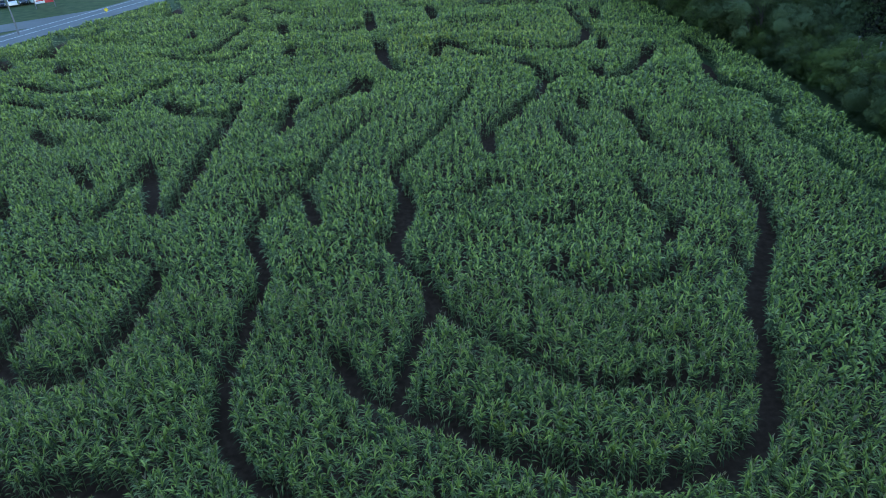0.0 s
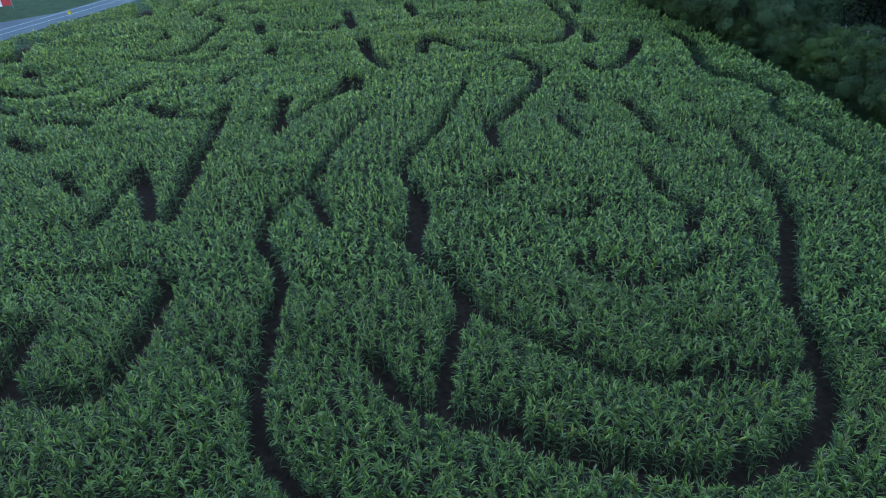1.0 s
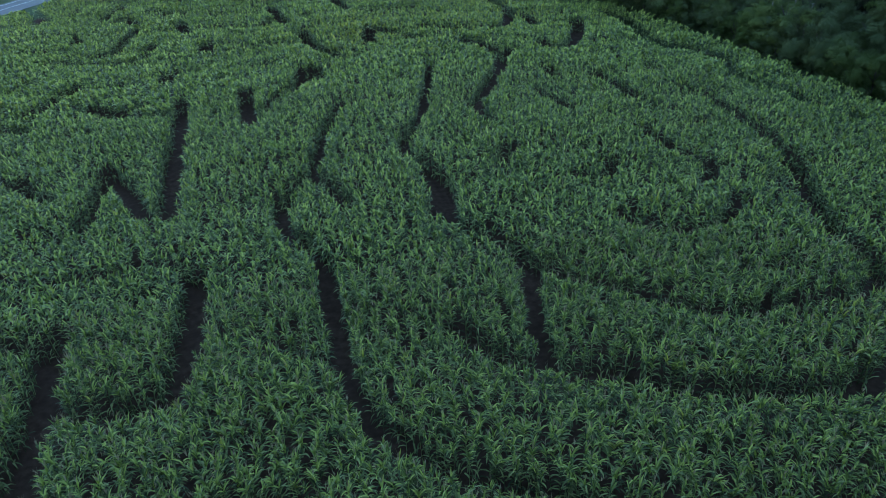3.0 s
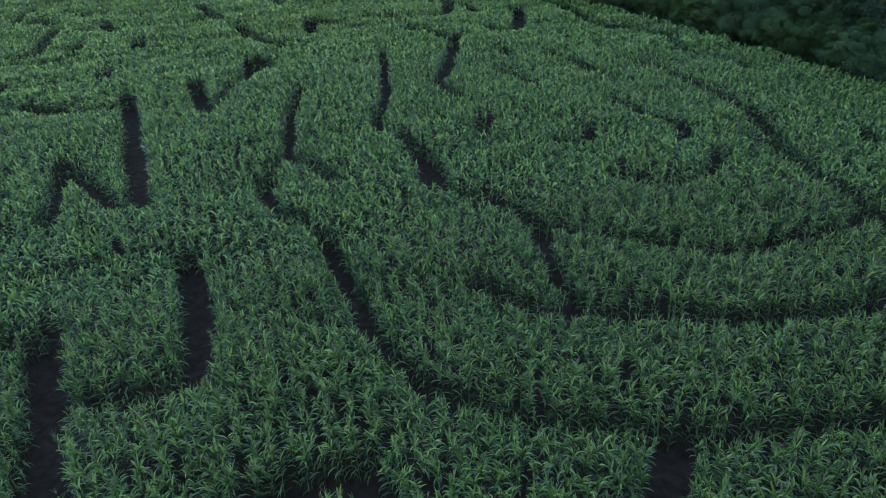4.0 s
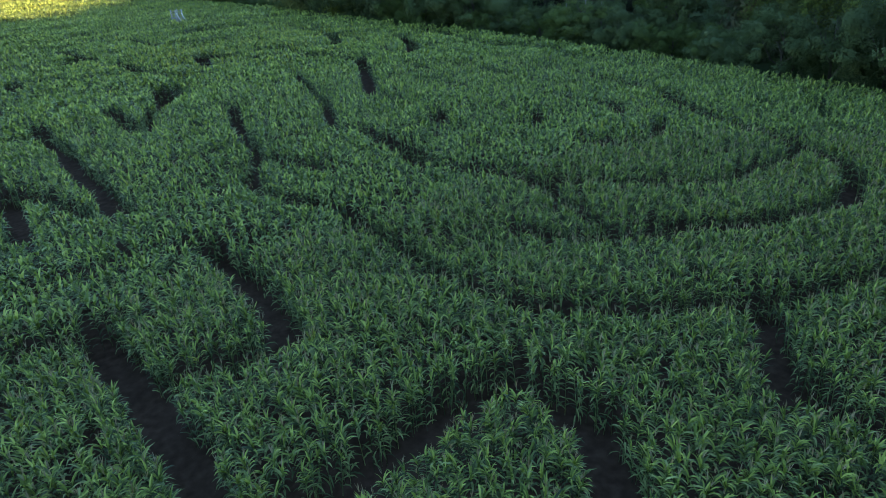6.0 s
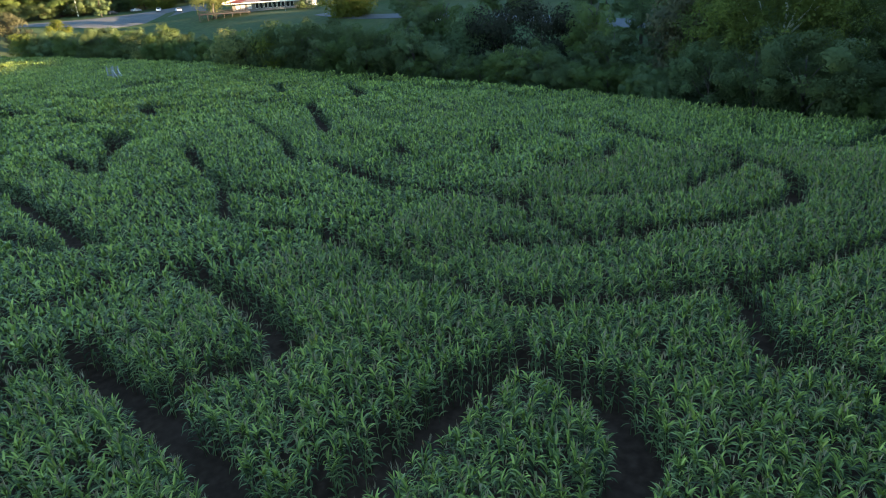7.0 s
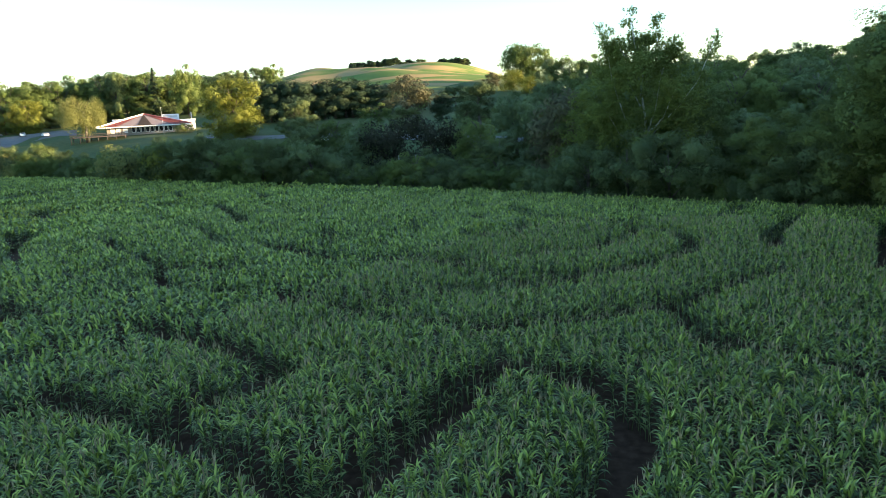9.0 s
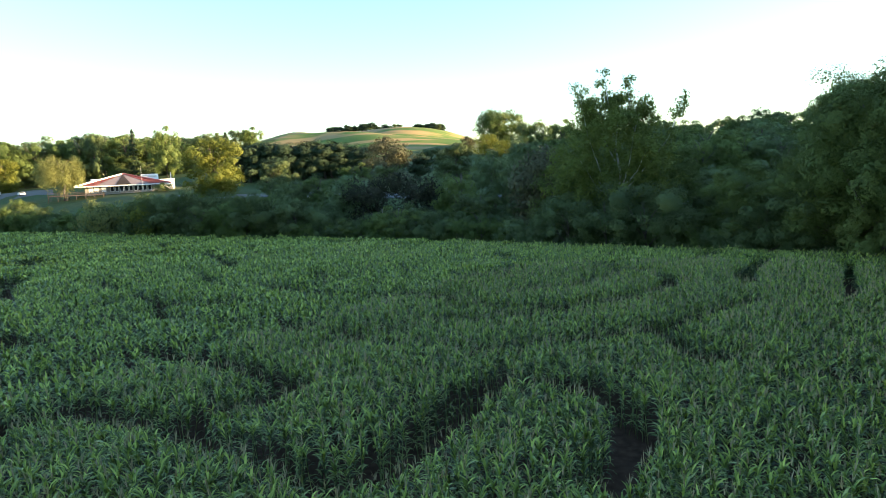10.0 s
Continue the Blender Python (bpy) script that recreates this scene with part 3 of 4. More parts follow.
def crown_mesh(seed, lumps, leaves, size, width, low, high, droop=0.0, taper=0.0, shape=1.0, clump=1.45):
    """Leaves on the sprays of the boughs that fill a crown, for a tree one metre high."""
    r = np.random.default_rng(seed)
    boughs, sprays = max(24, lumps * 2 // 3), 8
    centers = []
    while len(centers) < boughs:
        p = r.uniform(-1, 1, 3)
        d = np.linalg.norm(p)
        if d > 0.84 or d < 0.2:
            continue
        p = p / 0.9
        h = 0.5 + 0.5 * p[2]
        k = 1 - taper * h
        centers.append((p[0] * k * width / 2, p[1] * k * width / 2, low + (high - low) * h))
    centers = np.array(centers)
    rad = 0.5 * width * (clump / boughs ** 0.38) * r.uniform(0.65, 1.25, boughs)
    # sprays on the outside of each bough
    bough = np.repeat(np.arange(boughs), sprays)
    way = r.normal(0, 1, (boughs * sprays, 3))
    way[:, 2] = way[:, 2] * 0.9 + 0.25
    way /= np.linalg.norm(way, axis=1)[:, None]
    tips = centers[bough] + way * (rad[bough] * r.uniform(0.55, 0.95, len(bough)))[:, None] * np.array([1, 1, 0.85 * shape])
    reach = rad[bough] * r.uniform(0.34, 0.62, len(bough))
    share = reach ** 2 / (reach ** 2).sum()
    spray = r.choice(len(bough), leaves, p=share)
    d = r.normal(0, 1, (leaves, 3))
    d[:, 2] = d[:, 2] * 0.9 + 0.2
    d /= np.linalg.norm(d, axis=1)[:, None]
    shell = r.uniform(0.45, 1.12, leaves) ** 0.6
    p = tips[spray] + d * (reach[spray] * shell)[:, None] * np.array([1, 1, 0.85])
    p[:, 2] -= droop * np.hypot(p[:, 0], p[:, 1]) * r.uniform(0.2, 1.0, leaves)
    p[:, 2] = np.maximum(p[:, 2], 0.01)
    n = 0.5 * d + 0.8 * way[spray] + r.normal(0, 0.13, (leaves, 3))
    n /= np.linalg.norm(n, axis=1)[:, None]
    return leaf_quads(r, p, n, size)


def conifer_mesh(seed, leaves, size, width):
    r = np.random.default_rng(seed)
    h = r.random(leaves) ** 1.3
    tier = np.floor(h * 11) / 11 + (h * 11 % 1) * 0.05
    a = r.uniform(0, math.tau, leaves)
    reach = (1 - tier) * width / 2 * r.uniform(0.35, 1.05, leaves) ** 0.6 * (0.8 + 0.2 * np.sin(a * 5 + tier * 40))
    p = np.stack([np.cos(a) * reach, np.sin(a) * reach, 0.06 + 0.94 * tier - 0.25 * reach], -1)
    out = np.stack([np.cos(a), np.sin(a), np.full(leaves, -0.35)], -1) + r.normal(0, 0.25, (leaves, 3))
    side = np.stack([-np.sin(a), np.cos(a), r.normal(0, 0.3, leaves)], -1)
    s = size * r.uniform(0.7, 1.3, leaves)[:, None]
    quad = np.stack([p - out * s, p - side * s * 0.4, p + out * s, p + side * s * 0.4], 1)
    return quad.reshape(-1, 3), np.arange(leaves * 4).reshape(-1, 4)


def limbs(seed, thick, fork, reach, top):
    """Trunk and limbs of a tree one metre high."""
    r = random.Random(seed)
    bm = bmesh.new()
    bend = [(r.uniform(-0.02, 0.02), r.uniform(-0.02, 0.02)) for _ in range(4)]
    tube(bm, [(0, 0, -0.01), (*bend[0], fork * 0.6), (*bend[1], fork), (*bend[2], (fork + top) / 2), (*bend[3], top)], [thick * 1.3, thick, thick * 0.8, thick * 0.45, thick * 0.12], 8)
    for k in range(7):
        a = k * 2.4 + r.uniform(-0.4, 0.4)
        z = fork + (top - fork) * 0.1 * k
        d = reach * r.uniform(0.6, 1.0) * (1 - 0.08 * k)
        p = [(bend[1][0], bend[1][1], z), (math.cos(a) * d * 0.45, math.sin(a) * d * 0.45, z + 0.09 + 0.1 * r.random()), (math.cos(a) * d, math.sin(a) * d, min(top, z + 0.2 + 0.2 * r.random()))]
        tube(bm, p, [thick * 0.5, thick * 0.33, thick * 0.08], 6)
    return bm


KINDS = {}


def tree_kind(key, name, crown, mat, trunk, bark, label):
    """Builds one tree, one metre high, far below the land, to be copied and scaled."""
    ob = new(name)
    ob.empty_display_size = 0.1
    tagged(ob, label, "shrub" if name == "shrub" else "tree")
    V, F = crown
    c = new("crown", mesh_from("crown", V, [F], [mat]))
    c.parent = ob
    part("trunk", trunk, bark, ob, smooth=True)
    KINDS[key] = [ob, False]


def plant(key, x, y, height, wide=1.0, turn=None, group="", z=None):
    ob, used = KINDS[key]
    z = float(land(x, y)) if z is None else z
    turn = random.uniform(0, 360) if turn is None else turn
    m = pose(x, y, z - 0.05, 0, 0, turn) @ Matrix.Diagonal((height * wide, height * wide, height, 1))
    if used:
        made = copy_thing(ob, pose(x, y, z - 0.05, 0, 0, turn))
        made.scale = (height * wide, height * wide, height)
    else:
        KINDS[key][1] = True
        ob.matrix_basis = m
        made = ob
    if group:
        made["group"] = group
    return made


for k in range(4):
    tree_kind(f"broad{k}", "broadleaf_tree", crown_mesh(20 + k, 60, 14000, 0.0138, 0.88, 0.04, 0.93, clump=1.08), ("leaf", "leaf_dark", "leaf", "leaf_blue")[k], limbs(k, 0.022, 0.25, 0.3, 0.85), "bark", ("full-crowned deciduous tree with mid-green leaves", "full-crowned deciduous tree with dark green leaves", "broad deciduous tree with mid-green leaves", "deciduous tree with dull blue-green leaves")[k])
    tree_kind(f"shrub{k}", "shrub", crown_mesh(40 + k, 46, 22000, 0.0118, 1.25, 0.06, 0.86, clump=0.95), ("leaf", "leaf_dark", "leaf_blue", "leaf_dark")[k], limbs(10 + k, 0.02, 0.12, 0.4, 0.7), "bark", ("bushy green shrub of the field hedge", "dark green shrub of the field hedge", "dull blue-green shrub of the field hedge", "dark spreading shrub of the field hedge")[k])
for k in range(2):
    tree_kind(f"conifer{k}", "conifer", conifer_mesh(60 + k, 1500, 0.045, 0.5), "needle", limbs(20 + k, 0.015, 0.5, 0.05, 0.97), "bark", "dark narrow conifer tree")
    # sunlit copies of the hedge shrubs: the low sun is in their leaf colour
    tree_kind(f"lit_shrub{k}", "shrub", crown_mesh(70 + k, 30, 4000, 0.03, 1.35, 0.06, 0.88), ("leaf_yellow", "leaf_willow")[k], limbs(30 + k, 0.02, 0.12, 0.4, 0.7), "bark", ("yellow-green shrub at the hedge", "pale golden-green shrub at the hedge")[k])
tree_kind("yellow", "broadleaf_tree", crown_mesh(80, 90, 13000, 0.017, 1.0, -0.12, 0.95, taper=0.3, clump=1.25), "leaf_yellow", limbs(40, 0.022, 0.15, 0.25, 0.9), "bark", "broad yellow-green deciduous tree glowing in low sun")
tree_kind("willow", "willow_tree", crown_mesh(81, 40, 20000, 0.014, 1.3, 0.34, 0.95, droop=0.55, clump=0.95), "leaf_willow", limbs(41, 0.03, 0.3, 0.4, 0.8), "bark", "pale weeping willow with drooping branches")
tree_kind("green_willow", "willow_tree", crown_mesh(83, 50, 9000, 0.02, 1.0, 0.3, 0.93, droop=0.9), "leaf_blue", limbs(43, 0.03, 0.3, 0.35, 0.8), "bark", "dull green weeping willow behind the hedge")
tree_kind("brown", "broadleaf_tree", crown_mesh(82, 50, 6000, 0.02, 1.0, 0.12, 0.95), "leaf_brown", limbs(42, 0.022, 0.2, 0.4, 0.9), "bark", "thin brownish deciduous tree")
tree_kind("purple", "broadleaf_tree", crown_mesh(84, 40, 5600, 0.021, 1.1, 0.1, 0.9), "leaf_purple", limbs(44, 0.025, 0.2, 0.4, 0.8), "bark", "very dark purplish leaved spreading tree")

tree_kind("pine", "pine_tree", crown_mesh(89, 60, 10000, 0.018, 0.8, 0.0, 0.97, taper=0.35, clump=1.5), "needle", limbs(49, 0.02, 0.3, 0.25, 0.9), "bark", "dark rounded pine tree")
tree_kind("hilltree", "broadleaf_tree", crown_mesh(88, 80, 15000, 0.02, 1.05, 0.02, 0.95, clump=1.6), "leaf", limbs(48, 0.025, 0.15, 0.4, 0.9), "bark", "large round-crowned tree on the hillside")
tree_kind("oak", "broadleaf_tree", crown_mesh(85, 100, 60000, 0.0061, 0.9, 0.03, 1.03, clump=1.05), "leaf_oak", limbs(45, 0.022, 0.2, 0.3, 0.8), "bark", "tall dense tree with dark green leaves")
# the sycamore: pale forking limbs with loose bunches of leaves, one limb standing out to the south
SYCAMORE = (
    ((0.0, 0.0, 0.0), (-0.01, 0.0, 0.2), (0.01, 0.01, 0.42), (-0.03, 0.0, 0.66), (-0.08, 0.02, 1.0)),
    ((0.0, 0.0, 0.3), (0.06, 0.03, 0.47), (0.09, 0.05, 0.66), (0.05, 0.04, 0.95)),
    ((0.0, 0.0, 0.26), (-0.1, -0.05, 0.44), (-0.17, -0.05, 0.64), (-0.22, -0.03, 0.91)),
    ((0.0, 0.0, 0.34), (0.16, -0.02, 0.46), (0.28, 0.0, 0.62), (0.36, 0.02, 0.83)),
    ((0.0, 0.0, 0.3), (0.13, 0.14, 0.42), (0.2, 0.2, 0.6)),
    ((0.0, 0.0, 0.28), (-0.14, 0.14, 0.4), (-0.27, 0.16, 0.56)),
    ((0.0, 0.0, 0.32), (0.1, -0.16, 0.44), (0.16, -0.22, 0.58)),
    ((0.0, 0.0, 0.25), (-0.12, -0.18, 0.36), (-0.2, -0.24, 0.5)),
    ((-0.02, 0.0, 0.55), (0.0, -0.05, 0.72), (-0.02, -0.09, 0.76)),
    ((-0.02, 0.0, 0.5), (-0.1, 0.06, 0.66), (-0.15, 0.09, 0.74)),
    ((-0.04, 0.0, 0.68), (-0.02, 0.03, 0.82), (0.0, 0.05, 0.83)),
    ((0.08, 0.04, 0.62), (0.12, 0.0, 0.76), (0.15, -0.02, 0.8)),
    ((-0.06, 0.0, 0.7), (-0.13, -0.03, 0.8), (-0.18, -0.05, 0.8)),
)
r = np.random.default_rng(86)
bm, bunches = bmesh.new(), []
for k, limb in enumerate(SYCAMORE):
    thick = 0.012 if k == 0 else 0.0056
    tube(bm, limb, [thick * (1 - 0.85 * n / (len(limb) - 1)) for n in range(len(limb))], 7)
    P = np.array(limb)
    for u in np.linspace(0.35, 1.0, 15):
        at = u * (len(P) - 1)
        i = min(int(at), len(P) - 2)
        c = P[i] + (P[i + 1] - P[i]) * (at - i)
        spread_ = 0.05 * (1.15 - u) + 0.011
        for _ in range(6 if u > 0.7 else 7):
            bunches.append((*(c + r.normal(0, 1, 3) * spread_ * (1, 1, 0.8)), r.uniform(0.016, 0.032)))
# the body of the crown, full below and loose above
for _ in range(480):
    a, h = r.uniform(0, math.tau), 0.05 + 0.7 * r.random() ** 0.85
    d = (0.15 + 0.25 * math.sin(math.pi * min(1, (h + 0.12) / 0.95))) * r.uniform(0.3, 1.0) ** 0.6
    # an opening in the leaves shows the forking limbs
    if math.sin(a) * d < -0.02 and 0.4 < h < 0.57 and -0.13 < math.cos(a) * d < 0.17:
        continue
    bunches.append((math.cos(a) * d - 0.03, math.sin(a) * d, h, r.uniform(0.03, 0.052)))
B = np.array(bunches)
pick = r.choice(len(B), 52000, p=B[:, 3] ** 2 / (B[:, 3] ** 2).sum())
d = r.normal(0, 1, (len(pick), 3))
d /= np.linalg.norm(d, axis=1)[:, None]
p = B[pick, :3] + d * (B[pick, 3] * r.uniform(0.4, 1.15, len(pick)))[:, None]
n = d + (0, 0, 0.5) + r.normal(0, 0.35, d.shape)
tree_kind("sycamore", "sycamore_tree", leaf_quads(r, p, n / np.linalg.norm(n, axis=1)[:, None], 0.0074), "leaf_olive", bm, "pale_bark", "tall open-crowned sycamore with pale bare limbs")

# datum for bearings: the low end of the flight
DATUM = (-43.5, 7.0)


def spot(bearing, distance):
    a = radians(bearing)
    return DATUM[0] + distance * math.sin(a), DATUM[1] + distance * math.cos(a)


# hedge along the east edge of the field
random.seed(3)
y = -20.0
while y < 230:
    edge = float(np.interp(y, EDGE_Y, EDGE_X)) - 1.2
    h = (6.6 if 23 < y < 33 else 9.8 if y < 46 else 6.6 if y < 96 else 11.0 if y < 138 else 5.2 if 142 < y < 162 else 8.4 if y < 166 else 9.6) * random.uniform(0.8, 1.12)
    kind = random.choice(("shrub0", "shrub0", "shrub1", "shrub2", "shrub3"))
    # a few shrubs get the sun-coloured leaves
    if 116 < y < 141 and random.random() < 0.14 or y > 151 and random.random() < 0.1:
        kind, h = random.choice(("lit_shrub0", "lit_shrub1")), h * 0.85
    plant(kind, edge + 6.1 + random.uniform(-0.7, 1.1), y, h, random.uniform(0.85, 1.1), group="hedge shrubs")
    if random.random() < 0.75:
        plant(random.choice(("shrub1", "shrub3", "shrub0")), edge + 12 + random.uniform(-1, 2.5), y + 1.5, h * random.uniform(0.9, 1.15), group="hedge shrubs")
    y += h * 0.52

# trees behind the hedge: bearing, distance, height, kind, width
for bearing, distance, height, kind, wide in (
    (85.3, 87, 13.4, "oak", 1.2), (89.5, 86, 20.2, "oak", 1.1), (93, 88, 23.9, "oak", 1.1), (80, 93, 12, "oak", 1.3), (97, 86, 26.5, "oak", 1.0), (87.5, 98, 17.6, "oak", 1.0),
    (70.3, 102, 25.6, "sycamore", 0.97), (66, 108, 13.9, "oak", 1.1), (73.5, 108, 14.5, "oak", 1.0),
    (53.2, 131, 12.2, "purple", 0.95), (50.3, 134, 12.4, "purple", 1.0), (47.5, 138, 12.8, "green_willow", 0.9), (44, 150, 12.2, "broad1", 1.1), (57.3, 124, 13.6, "broad0", 0.85), (55.4, 137, 11.8, "broad3", 0.8),
    (60.2, 146, 14.2, "broad3", 0.9), (61.8, 140, 13.2, "broad3", 0.85), (63.6, 128, 13.8, "broad1", 1.0), (45.4, 150, 13.6, "broad0", 0.8), (42.4, 138, 10.5, "broad2", 1.0), (58.9, 112, 9.6, "broad1", 1.2), (52.0, 112, 7.8, "broad2", 1.2), (64.4, 112, 15.2, "brown", 0.9),
    # the two at bearing 42 are added to cast shade on the restaurant wall
    (42.3, 258, 10.2, "broad1", 1.3), (42.0, 252, 10.0, "broad1", 1.3), (87.4, 85, 17.8, "oak", 0.9), (89.0, 84, 21.8, "oak", 1.0), (83.5, 92, 10.5, "oak", 1.2),
    (51.2, 226, 15.8, "brown", 1.0), (37.3, 219, 19.4, "yellow", 1.12), (41.5, 202, 6.3, "broad3", 1.3), (43, 189, 8.5, "broad1", 1.2),
    (26.7, 264, 17.4, "willow", 0.8), (28.8, 168, 9.5, "broad0", 1.1), (33.6, 262, 4.2, "shrub1", 1.7), (29.3, 154, 9.2, "lit_shrub1", 0.8), (27.2, 165, 7, "shrub0", 1.2), (23.0, 330, 15.1, "yellow", 1.0), (21.6, 340, 16.4, "broad2", 1.1), (60.8, 401, 25.5, "hilltree", 0.95), (40.4, 378, 18.5, "broad2", 1.0), (33.9, 335, 26, "broad2", 0.7), (31.6, 350, 23, "conifer1", 0.7), (28.9, 345, 23.5, "broad1", 0.6), (57, 202, 13.9, "broad1", 1.2), (54, 239, 10.5, "pine", 1.2),
    (63, 189, 13.9, "broad3", 1.1), (66, 214, 16.4, "broad0", 1.1), (59.5, 365, 11.3, "lit_shrub0", 1.0), (62, 359, 10.1, "broad1", 1.3), (58, 378, 8.8, "brown", 1.0), (61, 353, 8.8, "lit_shrub0", 1.0),
    (64.3, 302, 23, "broad0", 0.9), (66, 315, 21.5, "broad2", 0.9), (62.9, 310, 20.5, "broad1", 0.8), (55, 302, 10.1, "broad1", 1.3), (52, 296, 10.1, "broad2", 1.3), (51, 189, 8, "broad1", 1.3), (48.5, 195, 9, "broad2", 1.2),
    (56, 190, 8.5, "broad1", 1.2), (16.3, 247, 11.3, "yellow", 1.0), (13.2, 258, 11.3, "brown", 1.0), (18.7, 322, 10, "broad3", 1.0),
):
    x, y = spot(bearing, distance)
    plant(kind, x, y, height, wide, -bearing if kind == "sycamore" else None)

# wood behind the restaurant
for k in range(62):
    b = 9 + 30 * k / 61 + random.uniform(-0.5, 0.5)
    x, y = spot(b, 359 + 31 * (k % 3) + random.uniform(-7, 7))
    plant(random.choice(("broad0", "broad1", "broad2", "broad2", "conifer1" if k % 5 == 0 else "broad0")), x, y, random.uniform(21.5, 25) * (1.0 if b < 30 else 0.92 if b < 33.5 else 0.76), random.uniform(1.0, 1.3), group="wood behind the restaurant")
# dark pines below the hill
for k in range(26):
    x, y = spot(39.3 + 10.4 * k / 25 + random.uniform(-0.3, 0.3), 280 + 12 * (k % 2))
    plant("pine", x, y, random.uniform(12.5, 16) * (1 - 0.018 * max(0, k - 14)), 1.4, group="pines below the hill")
# wooded slope to the east
for k in range(125):
    x, y = spot(66 + 30 * random.random(), 165 + 220 * random.random() ** 0.8)
    plant(random.choice(("broad0", "broad0", "broad2", "broad3")), x, y, random.uniform(11.8, 16.8), random.uniform(1.0, 1.3), group="wooded slope")
for k in range(34):
    x, y = spot(65.5 + 17 * random.random(), 146 + 60 * random.random())
    plant(random.choice(("broad3", "broad2", "broad0", "broad1")), x, y, random.uniform(9, 14), random.uniform(1.0, 1.3), group="wooded slope")
for k in range(14):
    x, y = spot(71.5 + 12 * k / 13, 116 + random.uniform(-4, 6))
    if not 75 < 71.5 + 12 * k / 13 < 77:
        plant(random.choice(("broad1", "broad0", "broad3")), x, y, random.uniform(8.5, 11.5), random.uniform(1.0, 1.2), group="wooded slope")
# trees on the crest of the hill
for k in range(46):
    x, y = spot(46.6 + 9.4 * k / 45, 562 + random.uniform(-8, 8))
    plant(random.choice(("broad1", "pine", "broad0")), x, y, random.uniform(5.2, 7.0), 1.3, group="trees on the hill crest")

# an unseen wood, added to close the south side and darken the near corn
for k in range(36):
    x = -92 + 3.3 * k + random.uniform(-1, 1)
    # overtall and close here, to block skylight from the near corn
    near = x > -30
    plant(("broad0", "broad1")[k % 2], x, ((-8.2 if near else -17.5) if k % 2 else (-12.5 if near else -27)) + random.uniform(-1, 1), random.uniform(36, 40) if near else random.uniform(26, 31), random.uniform(0.37, 0.41) if near else random.uniform(0.75, 0.85), group="wood south of the field")
for k in range(44):
    x = -76 + 2.4 * k + random.uniform(-0.8, 0.8)
    y, high, wide = (-6.2, random.uniform(18, 21), 0.45) if x > -38 else (-8, random.uniform(12.5, 15), 0.65)
    plant(("shrub1", "shrub3", "shrub0")[k % 3], x, y + random.uniform(-0.5, 0.5), high, wide * random.uniform(0.93, 1.07), group="wood south of the field")

for k in range(18):
    x, y = spot(7.5 + k + random.uniform(-0.4, 0.4), 445 + random.uniform(-8, 8))
    plant(random.choice(("broad0", "broad2")), x, y, random.uniform(22, 25), 1.3, group="wood behind the restaurant")
# undergrowth at the foot of the wood
for k in range(26):
    x, y = spot(9 + 30 * k / 25 + random.uniform(-0.5, 0.5), 350 + random.uniform(-6, 6))
    plant(random.choice(("shrub0", "shrub1", "shrub3")), x, y, random.uniform(7, 10), 1.3, group="undergrowth of the wood")


# ---- road past the field, with cars and signs beyond it ----
def ribbon(name, points, width, lift, mat, offset=0.0, label="", category=""):
    """A strip laid on the land along points, thick enough to stand a little proud."""
    P = np.array(points, float)
    d = np.gradient(P, axis=0)
    d /= np.linalg.norm(d, axis=1)[:, None]
    n = np.stack([-d[:, 1], d[:, 0]], -1)
    bm = bmesh.new()
    rows = []
    for p, q in zip(P, n):
        rows.append([bm.verts.new((*(p + q * o), float(land(*(p + q * o))) + l)) for o, l in ((offset - width / 2, -0.05), (offset - width / 2, lift), (offset + width / 2, lift), (offset + width / 2, -0.05))])
    for a, b in zip(rows, rows[1:]):
        for k in range(3):
            bm.faces.new((a[k], b[k], b[k + 1], a[k + 1]))
    bmesh.ops.recalc_face_normals(bm, faces=bm.faces)
    return tagged(part(name, bm, mat), label, category, kind="structure")


ROAD = [(-77 + 0.40 * 7 * k, 138.3 + 0.917 * 7 * k) for k in range(-14, 50)]
ribbon("road", ROAD, 9.2, 0.06, "asphalt", label="grey asphalt road along the field", category="road")
ribbon("turning_lane", [(-113.7, 118.0), (-100, 127.9), (-89.4, 135.6), (-74.5, 146.3)], 8.0, 0.045, "asphalt", label="grey asphalt turning lane joining the road", category="road")
for o in (0.0, 3.5):
    ribbon("road_line", ROAD, 0.16, 0.066, "paint", o, "worn white line painted on the road", "road line")


def rounded(*points, step=4.0):
    """A polyline through points, rounded, at even steps."""
    P = np.array(points, float)
    Q = np.vstack([2 * P[0] - P[1], P, 2 * P[-1] - P[-2]])
    out = []
    for a, b, c, d in zip(Q, Q[1:], Q[2:], Q[3:]):
        for t in np.arange(0, 1, step / max(step, np.linalg.norm(c - b))):
            out.append(0.5 * (2 * b + (c - a) * t + (2 * a - 5 * b + 4 * c - d) * t * t + (3 * b - a - 3 * c + d) * t ** 3))
    return out + [P[-1]]


ribbon("driveway", rounded((92, 200), (90, 176), (95, 155), (98, 138), (99, 112), (97, 80), (92, 42), (86, 5), (80, -40)), 7.0, 0.06, "asphalt", label="grey asphalt driveway running behind the hedge", category="driveway")


